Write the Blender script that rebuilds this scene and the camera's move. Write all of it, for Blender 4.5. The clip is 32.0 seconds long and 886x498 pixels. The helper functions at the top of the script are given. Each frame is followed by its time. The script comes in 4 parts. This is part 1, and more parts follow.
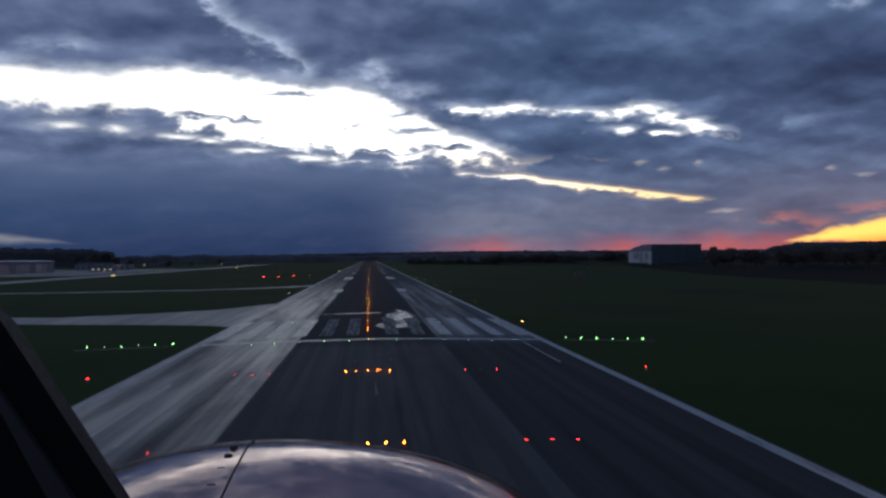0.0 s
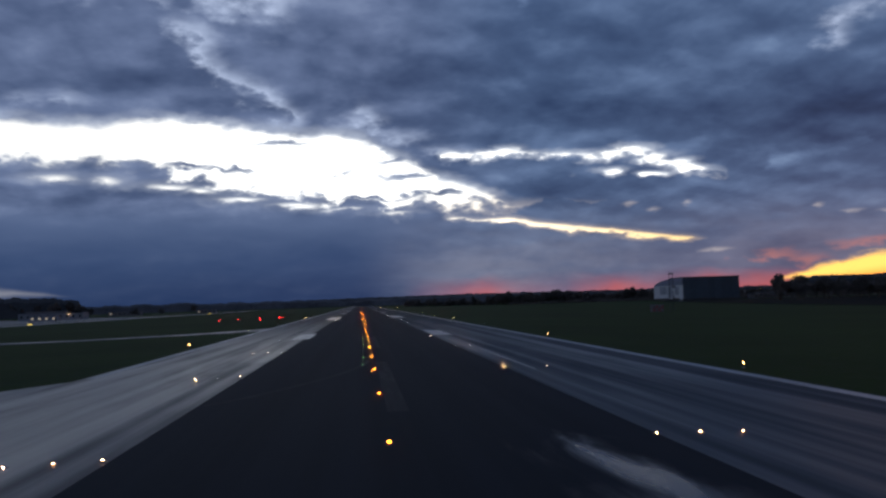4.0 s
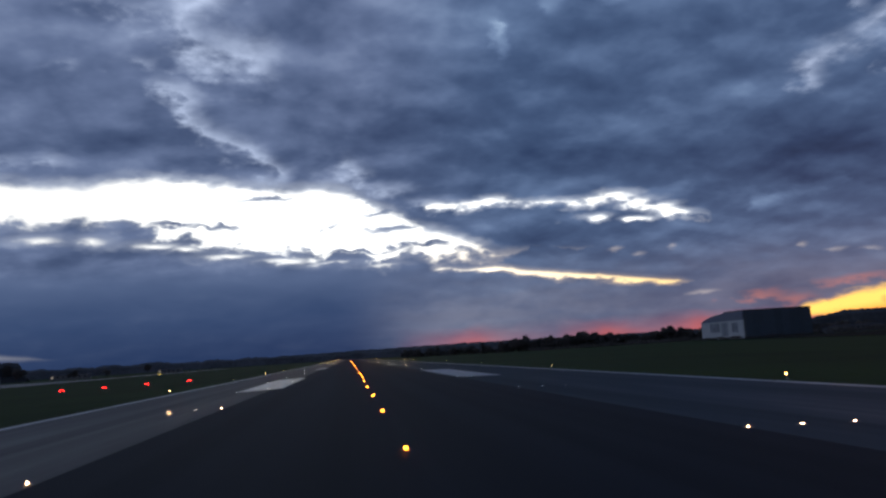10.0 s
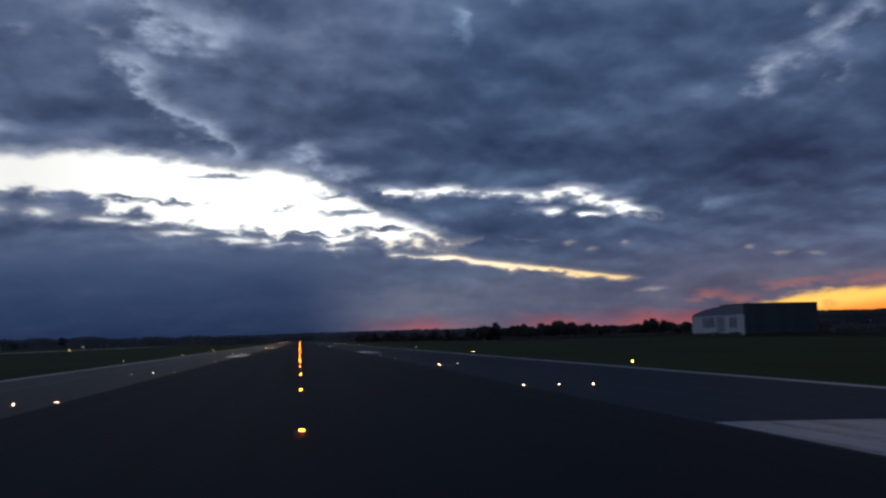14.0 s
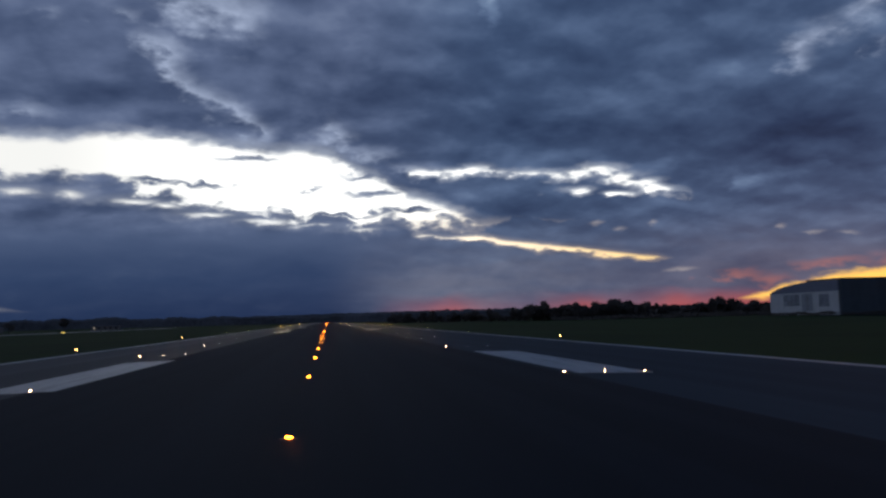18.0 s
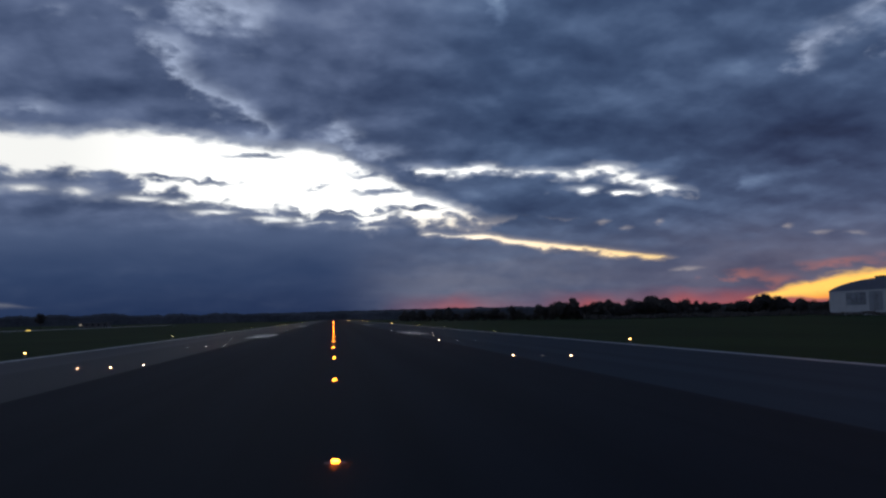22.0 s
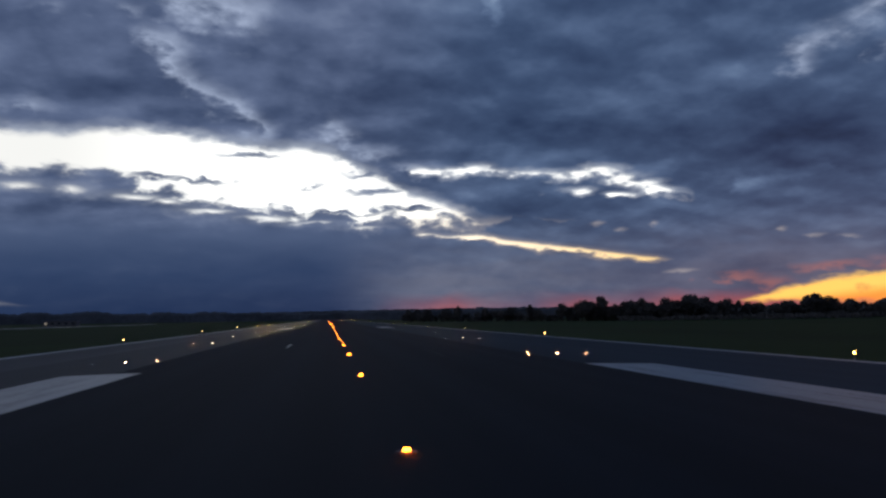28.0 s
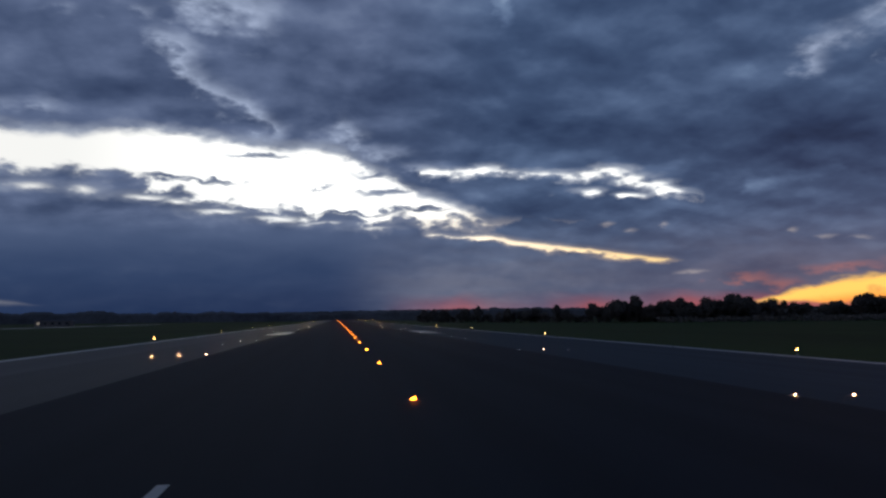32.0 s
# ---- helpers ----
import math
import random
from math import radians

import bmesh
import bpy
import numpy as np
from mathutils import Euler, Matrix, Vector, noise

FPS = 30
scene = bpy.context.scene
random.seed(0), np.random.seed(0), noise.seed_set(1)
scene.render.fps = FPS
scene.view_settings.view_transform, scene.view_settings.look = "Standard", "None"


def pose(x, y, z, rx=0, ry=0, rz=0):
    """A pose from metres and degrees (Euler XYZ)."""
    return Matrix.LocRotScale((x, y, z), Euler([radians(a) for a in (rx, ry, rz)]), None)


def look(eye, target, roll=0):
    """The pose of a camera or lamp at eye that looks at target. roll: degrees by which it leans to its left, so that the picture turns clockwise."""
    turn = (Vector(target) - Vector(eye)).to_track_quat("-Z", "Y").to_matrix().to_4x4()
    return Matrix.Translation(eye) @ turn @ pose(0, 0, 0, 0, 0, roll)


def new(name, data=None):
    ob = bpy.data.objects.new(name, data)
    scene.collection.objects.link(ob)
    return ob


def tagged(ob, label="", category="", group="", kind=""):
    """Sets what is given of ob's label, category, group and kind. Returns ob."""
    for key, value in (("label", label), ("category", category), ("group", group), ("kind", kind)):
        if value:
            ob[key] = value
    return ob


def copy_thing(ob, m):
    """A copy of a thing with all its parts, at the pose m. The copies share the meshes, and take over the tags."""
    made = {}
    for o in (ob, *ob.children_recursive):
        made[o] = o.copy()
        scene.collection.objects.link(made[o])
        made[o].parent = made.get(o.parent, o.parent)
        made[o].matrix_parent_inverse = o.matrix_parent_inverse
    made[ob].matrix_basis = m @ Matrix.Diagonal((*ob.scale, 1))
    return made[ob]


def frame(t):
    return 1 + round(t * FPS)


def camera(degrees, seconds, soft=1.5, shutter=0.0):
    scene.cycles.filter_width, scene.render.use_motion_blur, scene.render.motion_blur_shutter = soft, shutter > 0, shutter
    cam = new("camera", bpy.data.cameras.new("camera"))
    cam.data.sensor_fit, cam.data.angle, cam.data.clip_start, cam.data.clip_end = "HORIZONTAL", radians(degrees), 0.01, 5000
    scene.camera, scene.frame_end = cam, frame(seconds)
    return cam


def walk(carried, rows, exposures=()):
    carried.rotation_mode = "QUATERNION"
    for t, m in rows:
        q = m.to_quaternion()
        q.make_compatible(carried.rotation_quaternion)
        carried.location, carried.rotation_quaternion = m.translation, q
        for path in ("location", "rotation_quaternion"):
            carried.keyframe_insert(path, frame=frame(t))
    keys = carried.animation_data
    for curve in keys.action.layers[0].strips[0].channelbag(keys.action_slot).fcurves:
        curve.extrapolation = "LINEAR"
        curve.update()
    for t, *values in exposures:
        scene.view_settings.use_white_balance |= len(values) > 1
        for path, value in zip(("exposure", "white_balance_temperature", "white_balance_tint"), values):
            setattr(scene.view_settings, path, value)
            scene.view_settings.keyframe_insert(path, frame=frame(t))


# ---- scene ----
# Axes: x across (to the right), y along the runway from its threshold, z up; the painted centre line lies at x = XC.
XC = 0.65
PATH = [
    (0, 0.10, -104.46, 10.36, -5.16, 0.55, -0.50),
    (0.5, -0.01, -86.74, 9.17, -5.04, 0.69, -1.69),
    (1, -0.11, -68.99, 8.08, -5.01, 0.97, -2.09),
    (1.5, -0.19, -51.17, 7.19, -5.18, 1.52, -2.53),
    (2, -0.29, -33.56, 6.45, -5.69, 2.50, -3.04),
    (2.5, -0.42, -16.45, 5.81, -6.26, 3.66, -1.07),
    (4.5, -0.93, 51.75, 4.12, -5.68, 3.61, -1.90),
    (5, -1.01, 68.31, 3.65, -5.11, 3.03, -1.18),
    (5.5, -1.04, 84.62, 3.21, -4.95, 4.09, -3.13),
    (6, -1.06, 100.69, 2.87, -5.30, 6.20, -2.51),
    (6.5, -1.11, 116.57, 2.73, -6.35, 5.64, -0.86),
    (7, -1.18, 132.20, 2.69, -7.64, 5.04, -1.16),
    (7.5, -1.25, 147.54, 2.63, -8.43, 6.30, -1.84),
    (8, -1.32, 162.62, 2.59, -8.69, 6.96, -1.91),
    (8.5, -1.37, 177.51, 2.59, -8.37, 6.49, -1.89),
    (9, -1.40, 192.20, 2.57, -7.76, 6.18, -3.24),
    (9.5, -1.36, 206.74, 2.47, -7.13, 6.85, -3.84),
    (10, -1.28, 221.14, 2.34, -6.81, 7.08, -3.64),
    (10.5, -1.17, 235.44, 2.24, -6.90, 7.67, -3.70),
    (11, -1.03, 249.53, 2.17, -6.97, 9.67, -4.03),
    (11.5, -0.86, 263.31, 2.14, -6.85, 9.71, -3.69),
    (12, -0.68, 276.80, 2.13, -6.75, 9.36, -3.68),
    (12.5, -0.49, 290.07, 2.11, -6.72, 9.27, -3.99),
    (13, -0.32, 303.16, 2.08, -7.03, 8.88, -3.94),
    (13.5, -0.17, 316.10, 2.02, -8.89, 6.44, -1.35),
    (14, -0.04, 328.91, 1.94, -9.90, 6.06, -1.42),
    (14.5, 0.09, 341.60, 1.87, -9.16, 4.94, -1.09),
    (16.5, 0.64, 389.48, 1.94, -9.22, 4.59, -1.14),
    (17, 0.71, 401.05, 1.92, -8.42, 4.78, -1.23),
    (17.5, 0.70, 412.33, 1.90, -7.89, 4.75, -1.29),
    (18, 0.66, 423.30, 1.90, -8.01, 4.78, -1.44),
    (18.5, 0.64, 433.93, 1.91, -8.33, 4.68, -1.40),
    (19, 0.62, 444.33, 1.92, -8.39, 4.58, -1.40),
    (19.5, 0.57, 454.61, 1.93, -8.15, 4.62, -1.38),
    (20, 0.49, 464.60, 1.94, -7.91, 4.66, -1.25),
    (20.5, 0.37, 474.15, 1.92, -7.67, 4.57, -1.25),
    (21, 0.22, 483.35, 1.90, -7.54, 4.70, -1.07),
    (21.5, 0.10, 492.26, 1.90, -7.56, 4.63, -1.19),
    (22, -0.01, 500.94, 1.92, -7.59, 4.67, -1.12),
    (22.5, -0.14, 509.43, 1.93, -7.63, 4.60, -1.03),
    (23, -0.25, 517.64, 1.93, -7.71, 4.58, -0.82),
    (23.5, -0.33, 525.51, 1.89, -7.82, 4.68, -0.98),
    (24, -0.40, 533.19, 1.85, -7.89, 4.73, -0.91),
    (24.5, -0.46, 540.84, 1.86, -7.96, 4.72, -0.85),
    (25, -0.52, 548.44, 1.88, -8.04, 4.70, -0.69),
    (25.5, -0.59, 555.95, 1.89, -8.00, 4.72, -0.92),
    (27.5, -1.00, 584.27, 1.81, -7.83, 4.70, -0.82),
    (28, -1.04, 591.17, 1.77, -7.97, 4.70, -0.78),
    (28.5, -1.07, 598.06, 1.79, -8.02, 4.74, -0.86),
    (29, -1.10, 604.87, 1.79, -8.00, 4.70, -0.63),
    (29.5, -1.17, 611.56, 1.80, -7.99, 4.80, -0.65),
    (30, -1.26, 618.15, 1.79, -7.99, 4.75, -0.63),
    (30.5, -1.32, 624.66, 1.82, -8.03, 4.84, -0.48),
    (31, -1.40, 631.10, 1.84, -7.90, 4.82, -0.31),
    (31.5, -1.53, 637.45, 1.83, -7.68, 4.84, -0.63),
    (32, -1.69, 643.76, 1.80, -7.31, 4.75, -0.63),
]
cam = camera(56.2, 32.0, soft=2.6, shutter=0.0)
walk(cam, [(t, pose(x, y, z, 90 + pitch, 0, yaw) @ pose(0, 0, 0, 0, 0, roll)) for t, x, y, z, yaw, pitch, roll in PATH],
     [(0, 0.16), (2, 0.2), (6, 0.18), (9, 0.16), (10, 0.17), (11, -0.2), (12, -0.4), (13, -0.42), (14, -0.2), (17, -0.18), (32, -0.18)])


# ---------------------------------------------------------------- node helpers
def lin(r, g, b):
    return tuple(((c / 255 + 0.055) / 1.055) ** 2.4 if c > 10 else c / 255 / 12.92 for c in (r, g, b)) + (1.0,)


class Nodes:
    """Short-hand for one node tree."""

    def __init__(self, tree):
        self.t = tree
        self.n = tree.nodes
        self.n.clear()

    def put(self, sock, value):
        if isinstance(value, bpy.types.NodeSocket):
            self.t.links.new(value, sock)
        elif isinstance(value, (int, float)) and sock.type in ("RGBA", "VECTOR"):
            sock.default_value = (value, value, value, 1)[: len(sock.default_value)]
        else:
            sock.default_value = value

    def math(self, op, a, b=0.0, c=0.0, clamp=False):
        m = self.n.new("ShaderNodeMath")
        m.operation, m.use_clamp = op, clamp
        for k, v in enumerate((a, b, c)):
            self.put(m.inputs[k], v)
        return m.outputs[0]

    def vec(self, x, y, z):
        m = self.n.new("ShaderNodeCombineXYZ")
        for k, v in enumerate((x, y, z)):
            self.put(m.inputs[k], v)
        return m.outputs[0]

    def xyz(self, v):
        m = self.n.new("ShaderNodeSeparateXYZ")
        self.put(m.inputs[0], v)
        return m.outputs

    def noise(self, v, scale, detail=4.0, rough=0.55, warp=0.0):
        m = self.n.new("ShaderNodeTexNoise")
        self.put(m.inputs["Vector"], v)
        for key, value in (("Scale", scale), ("Detail", detail), ("Roughness", rough), ("Distortion", warp)):
            self.put(m.inputs[key], value)
        return m.outputs[0]

    def step(self, v, lo, hi, a=0.0, b=1.0, smooth=True):
        m = self.n.new("ShaderNodeMapRange")
        m.interpolation_type = "SMOOTHSTEP" if smooth else "LINEAR"
        for k, value in enumerate((v, lo, hi, a, b)):
            self.put(m.inputs[k], value)
        return m.outputs[0]

    def mix(self, f, a, b, kind="MIX"):
        m = self.n.new("ShaderNodeMix")
        m.data_type, m.blend_type, m.clamp_factor = "RGBA", kind, True
        self.put(m.inputs[0], f)
        self.put(m.inputs[6], a)
        self.put(m.inputs[7], b)
        return m.outputs[2]

    def ramp(self, f, stops):
        m = self.n.new("ShaderNodeValToRGB")
        e = m.color_ramp.elements
        while len(e) < len(stops):
            e.new(0.5)
        for s, (p, c) in zip(e, stops):
            s.position, s.color = p, c
        self.put(m.inputs[0], f)
        return m.outputs[0]

    def line(self, u, lo, hi, pts):
        """A value along u, from straight pieces through (u, value)."""
        top = max(v for _, v in pts)
        low = min(v for _, v in pts)
        f = self.step(u, lo, hi, smooth=False)
        out = self.ramp(f, [((p - lo) / (hi - lo), ((v - low) / (top - low or 1),) * 3 + (1,)) for p, v in pts])
        return self.math("MULTIPLY_ADD", out, top - low, low)


# ---------------------------------------------------------------- sky and light
SUN_AZ, SUN_EL = 34.0, 0.6
world = bpy.data.worlds.new("evening_sky")
scene.world = world
world.use_nodes = True
W = Nodes(world.node_tree)
way = W.n.new("ShaderNodeTexCoord").outputs["Generated"]
dx, dy, dz = W.xyz(way)
az = W.math("MULTIPLY", W.math("ARCTAN2", dx, dy), 57.2958)
el = W.math("MULTIPLY", W.math("ARCSINE", dz), 57.2958)
el = W.math("ADD", el, W.step(el, 1.0, 6.0, 0.0, 0.15))
# the cloud deck as a level sheet seen in perspective: masses shrink and flatten towards the horizon
low = W.math("ADD", dz, 0.30)
deck = W.vec(W.math("DIVIDE", dx, low), W.math("DIVIDE", dy, low), 0.0)
deck_lit = W.vec(W.math("ADD", W.math("DIVIDE", dx, low), 0.015), W.math("ADD", W.math("DIVIDE", dy, low), 0.05), 0.0)
big = W.noise(deck, 2.1, 3, 0.5, 0.1)
clump = W.noise(deck, 6.5, 4, 0.5, 0.1)
relief = W.math("SUBTRACT", clump, W.noise(deck_lit, 6.5, 4, 0.5, 0.1))
# tearing of the cloud edges, at three sizes
torn = W.noise(W.vec(W.math("MULTIPLY", az, 0.05), W.math("MULTIPLY", el, 0.12), 0.0), 6.5, 3, 0.5, 0.3)
torn2 = W.noise(W.vec(W.math("MULTIPLY", az, 0.05), W.math("MULTIPLY", el, 0.12), 7.3), 2.6, 4, 0.5, 0.3)
flake = W.noise(W.vec(W.math("MULTIPLY", az, 0.1), W.math("MULTIPLY", el, 0.2), 3.1), 6.0, 4, 0.55, 0.1)
shift = W.math("SUBTRACT", torn, 0.5)
shift2 = W.math("SUBTRACT", torn2, 0.5)
ragged = W.math("SUBTRACT", flake, 0.5)
azw = W.math("ADD", az, W.math("ADD", W.math("MULTIPLY", shift2, 2.0), W.math("MULTIPLY", ragged, 2.2)))
elw = W.math("ADD", W.math("ADD", el, W.math("MULTIPLY", shift, 0.7)), W.math("MULTIPLY", ragged, 1.5))
place = W.vec(azw, elw, 0.0)
azf = W.math("MULTIPLY_ADD", ragged, 1.2, W.math("MULTIPLY_ADD", shift2, 0.8, az))
elf = W.math("MULTIPLY_ADD", ragged, 0.55, W.math("MULTIPLY_ADD", shift, 0.5, el))
near_place = W.vec(azf, elf, 0.0)


def inside(u, v, middle, half, lo=-60.0, hi=60.0):
    """How many degrees a direction lies inside an opening that runs along a line with a half-height of its own."""
    c, h = W.line(u, lo, hi, middle), W.line(u, lo, hi, half)
    return W.math("SUBTRACT", h, W.math("ABSOLUTE", W.math("SUBTRACT", v, c)))


def gap(u, v, middle, half, soft=0.8):
    return W.step(inside(u, v, middle, half), -soft, soft * 0.8)


def sway(amount):
    return W.math("ADD", el, W.math("MULTIPLY", shift, amount))


def spots(rows, where=None):
    """The nearest of several small places, each (azimuth, elevation, half width, half height): 1 in the middle, 0 on its rim."""
    best = None
    for a, e, ra, re in rows:
        d = W.n.new("ShaderNodeVectorMath")
        d.operation = "MULTIPLY_ADD"
        W.put(d.inputs[0], where or place)
        d.inputs[1].default_value, d.inputs[2].default_value = (1 / ra, 1 / re, 0), (-a / ra, -e / re, 0)
        n = W.n.new("ShaderNodeVectorMath")
        n.operation = "LENGTH"
        W.t.links.new(d.outputs[0], n.inputs[0])
        v = W.math("SUBTRACT", 1.0, n.outputs["Value"])
        best = v if best is None else W.math("MAXIMUM", best, v)
    return best


def chain(points, radius, u=None, v=None):
    """A slanting row of thin places: pieces between neighbouring points, 1 on the line, 0 at the radius."""
    u, v = u or azw, v or elw
    best = None
    for (a0, e0), (a1, e1) in zip(points, points[1:]):
        long = math.hypot(a1 - a0, e1 - e0)
        ca, se = (a1 - a0) / long, (e1 - e0) / long
        along = W.math("MULTIPLY_ADD", u, ca, W.math("MULTIPLY_ADD", v, se, -a0 * ca - e0 * se))
        across = W.math("MULTIPLY_ADD", u, -se, W.math("MULTIPLY_ADD", v, ca, a0 * se - e0 * ca))
        past = W.math("SUBTRACT", along, W.math("MINIMUM", W.math("MAXIMUM", along, 0.0), long))
        d = W.math("SQRT", W.math("ADD", W.math("MULTIPLY", past, past), W.math("MULTIPLY", across, across)))
        near = W.math("MULTIPLY_ADD", d, -1 / radius, 1.0)
        best = near if best is None else W.math("MAXIMUM", best, near)
    return best


# the long bright opening between its upper and its lower edge, its tail, and the broken openings beside it
upper = W.line(azw, -60, 60, [(-60, 12.2), (-20.5, 12.0), (-16.5, 12.1), (-14, 12.55), (-10.9, 12.45), (-9.2, 12.2), (-6.9, 12.2), (-3.9, 11.7), (-1, 11.75), (0.8, 11.5), (2.3, 10.6), (4.3, 9.7), (5.4, 8.9), (7.8, 8.1), (9.7, 7.1), (10.6, 6.6), (60, 3)])
lower = W.line(azw, -60, 60, [(-60, 10.2), (-20.4, 9.5), (-17, 9.6), (-13.9, 9.6), (-12.2, 8.9), (-9.4, 8.3), (-6.8, 7.95), (-3.9, 7.5), (-0.8, 7.1), (1.5, 6.8), (4.6, 6.55), (7.8, 6.5), (9.7, 6.7), (10.6, 6.75), (14, 7.6), (60, 9)])
elb = W.math("ADD", elw, W.math("MULTIPLY", ragged, 0.5))
band = W.math("MINIMUM", W.math("SUBTRACT", upper, elw), W.math("SUBTRACT", elb, lower))
strip = inside(az, W.math("ADD", sway(0.5), W.math("MULTIPLY", ragged, 0.8)),
               [(-60, 6), (6.2, 6.0), (8.5, 5.75), (10.5, 5.7), (12.4, 5.3), (14.4, 4.95), (16.3, 4.6), (18.6, 4.25), (21.2, 3.95), (23.4, 3.8), (60, 0)],
               [(-60, -3), (5, -0.5), (6.5, 0.1), (8.2, 0.02), (10.3, 0.24), (12, 0.16), (14.4, 0.24), (17, 0.28), (20, 0.22), (22.5, 0.08), (24.4, -0.5), (60, -3)])
bits = spots([(-19.2, 8.65, 1.2, 0.2), (-16.3, 8.6, 0.8, 0.2), (-12.6, 8.2, 1.4, 0.2), (-10.6, 8.0, 0.9, 0.2), (-7.9, 7.4, 1.5, 0.17), (-4.2, 7.0, 1.6, 0.17), (-0.4, 6.65, 1.5, 0.17), (2.9, 6.35, 1.2, 0.16)], near_place)
wisp = spots([(10.3, 10.25, 1.2, 0.34), (17.2, 9.75, 1.6, 0.3), (18.9, 9.95, 1.1, 0.32), (20.4, 9.3, 1.3, 0.34), (17.4, 8.62, 1.0, 0.24), (20.0, 8.3, 1.1, 0.14), (21.9, 8.95, 0.9, 0.26)], near_place)
thread = chain([(6.0, 10.15), (10.4, 10.25), (13.4, 9.95), (16.0, 9.75), (18.8, 9.95), (20.4, 9.2), (22.0, 8.8), (23.4, 8.3), (24.6, 7.95)], 0.34, azf, elf)
wisp = W.math("MAXIMUM", wisp, W.math("MULTIPLY_ADD", torn, 2.4, W.math("ADD", thread, -1.55)))
specks = spots([(24.2, 2.95, 1.2, 0.16), (18.6, 6.4, 0.6, 0.2), (19.9, 5.9, 0.9, 0.2), (22.4, 6.2, 0.4, 0.18), (30.3, 5.5, 0.4, 0.2), (32.1, 4.9, 1.0, 0.2), (34.0, 4.8, 0.9, 0.2)], near_place)
islands = spots([(-5.2, 11.15, 2.4, 0.22), (-8.6, 9.35, 2.6, 0.16), (3.2, 8.85, 1.8, 0.2), (1.2, 7.35, 2.4, 0.14), (2.8, 10.1, 1.8, 0.26), (-1.0, 9.3, 0.7, 0.14), (5.8, 7.6, 1.6, 0.14), (-11.4, 9.5, 1.6, 0.16)])
opening = W.math("MAXIMUM", W.math("MAXIMUM", band, W.math("MULTIPLY", strip, 2.4)), W.math("MAXIMUM", W.math("MULTIPLY_ADD", bits, 0.34, -0.06), W.math("MULTIPLY_ADD", ragged, 1.0, W.math("MULTIPLY_ADD", wisp, 0.62, -0.04))))
opening = W.math("MINIMUM", opening, W.math("MULTIPLY_ADD", islands, -0.55, 0.2))
opening = W.math("ADD", opening, W.math("MULTIPLY", ragged, W.step(az, -6.0, 4.0, 0.5, 1.3)))
opening = W.math("ADD", opening, W.math("MULTIPLY_ADD", shift, 0.5, W.step(az, -4.0, 4.0, 0.0, -0.12)))
low_gap = gap(az, W.math("ADD", sway(0.7), W.math("MULTIPLY", ragged, 0.7)),
              [(-60, 0), (26, 0.5), (28.5, 0.85), (30, 1.1), (32, 1.4), (36, 1.5), (48, 1.5), (60, 0.6)],
              [(-60, -3), (26, -0.7), (28, -0.02), (30, 0.36), (32, 0.68), (36, 0.9), (48, 1.2), (60, 0.2)], 0.3)
low_left = gap(az, sway(0.6), [(-60, 1.7), (-24, 1.4), (-17, 1.0), (60, 1)], [(-60, 0.5), (-24, 0.3), (-20, 0.0), (-16, -0.6), (60, -4)], 0.3)
pink = spots([(27.4, 2.5, 2.0, 0.35), (29.4, 2.1, 1.8, 0.5), (33.5, 2.9, 3.0, 0.4), (40, 3.0, 6.0, 0.8)])
# thin places in the deck, in slanting chains
rift = chain([(-7.2, 26.6), (-8.6, 25.0), (-10.3, 22.8), (-9.4, 21.3), (-5.5, 20.5)], 1.8)
rift_side = chain([(-18.5, 24.6), (-16, 23.6), (-10.8, 22.9)], 1.2)
stair = chain([(-11.9, 18.4), (-10.8, 18.1), (-9.4, 16.2), (-8.6, 15.4), (-6.0, 14.5), (-4.2, 13.0)], 0.85)
brow = W.math("MAXIMUM", chain([(0.3, 13.5), (1.8, 12.6)], 0.8), spots([(-21.5, 13.4, 1.8, 0.9), (-18.8, 13.6, 1.1, 0.6), (-24, 12.4, 2.5, 1.0), (-13.2, 20.1, 1.6, 0.5), (-18.2, 19.4, 1.2, 0.5), (-4.4, 12.9, 1.1, 0.6), (0.4, 12.6, 2.2, 0.8), (3.6, 11.6, 2.4, 0.7), (6.0, 10.6, 1.6, 0.5)]))
east = W.math("MAXIMUM", chain([(38.5, 19.6), (35.2, 17.9), (32.2, 16.9), (31.8, 15.9)], 0.9), spots([(35.3, 19.8, 1.1, 0.8), (36.4, 16.2, 0.8, 0.6), (44, 23, 8, 3)]))
faint = W.math("MAXIMUM", chain([(27.6, 8.4), (29.9, 8.85), (33.0, 9.4)], 0.7), W.math("MAXIMUM", chain([(15.4, 23.0), (16.6, 24.3), (18.8, 24.4), (20.0, 22.9)], 1.0), chain([(11.9, 22.0), (11.8, 20.4)], 0.8)))
slant = chain([(26.0, 14.6), (31.0, 16.0), (38.0, 17.4)], 1.6)
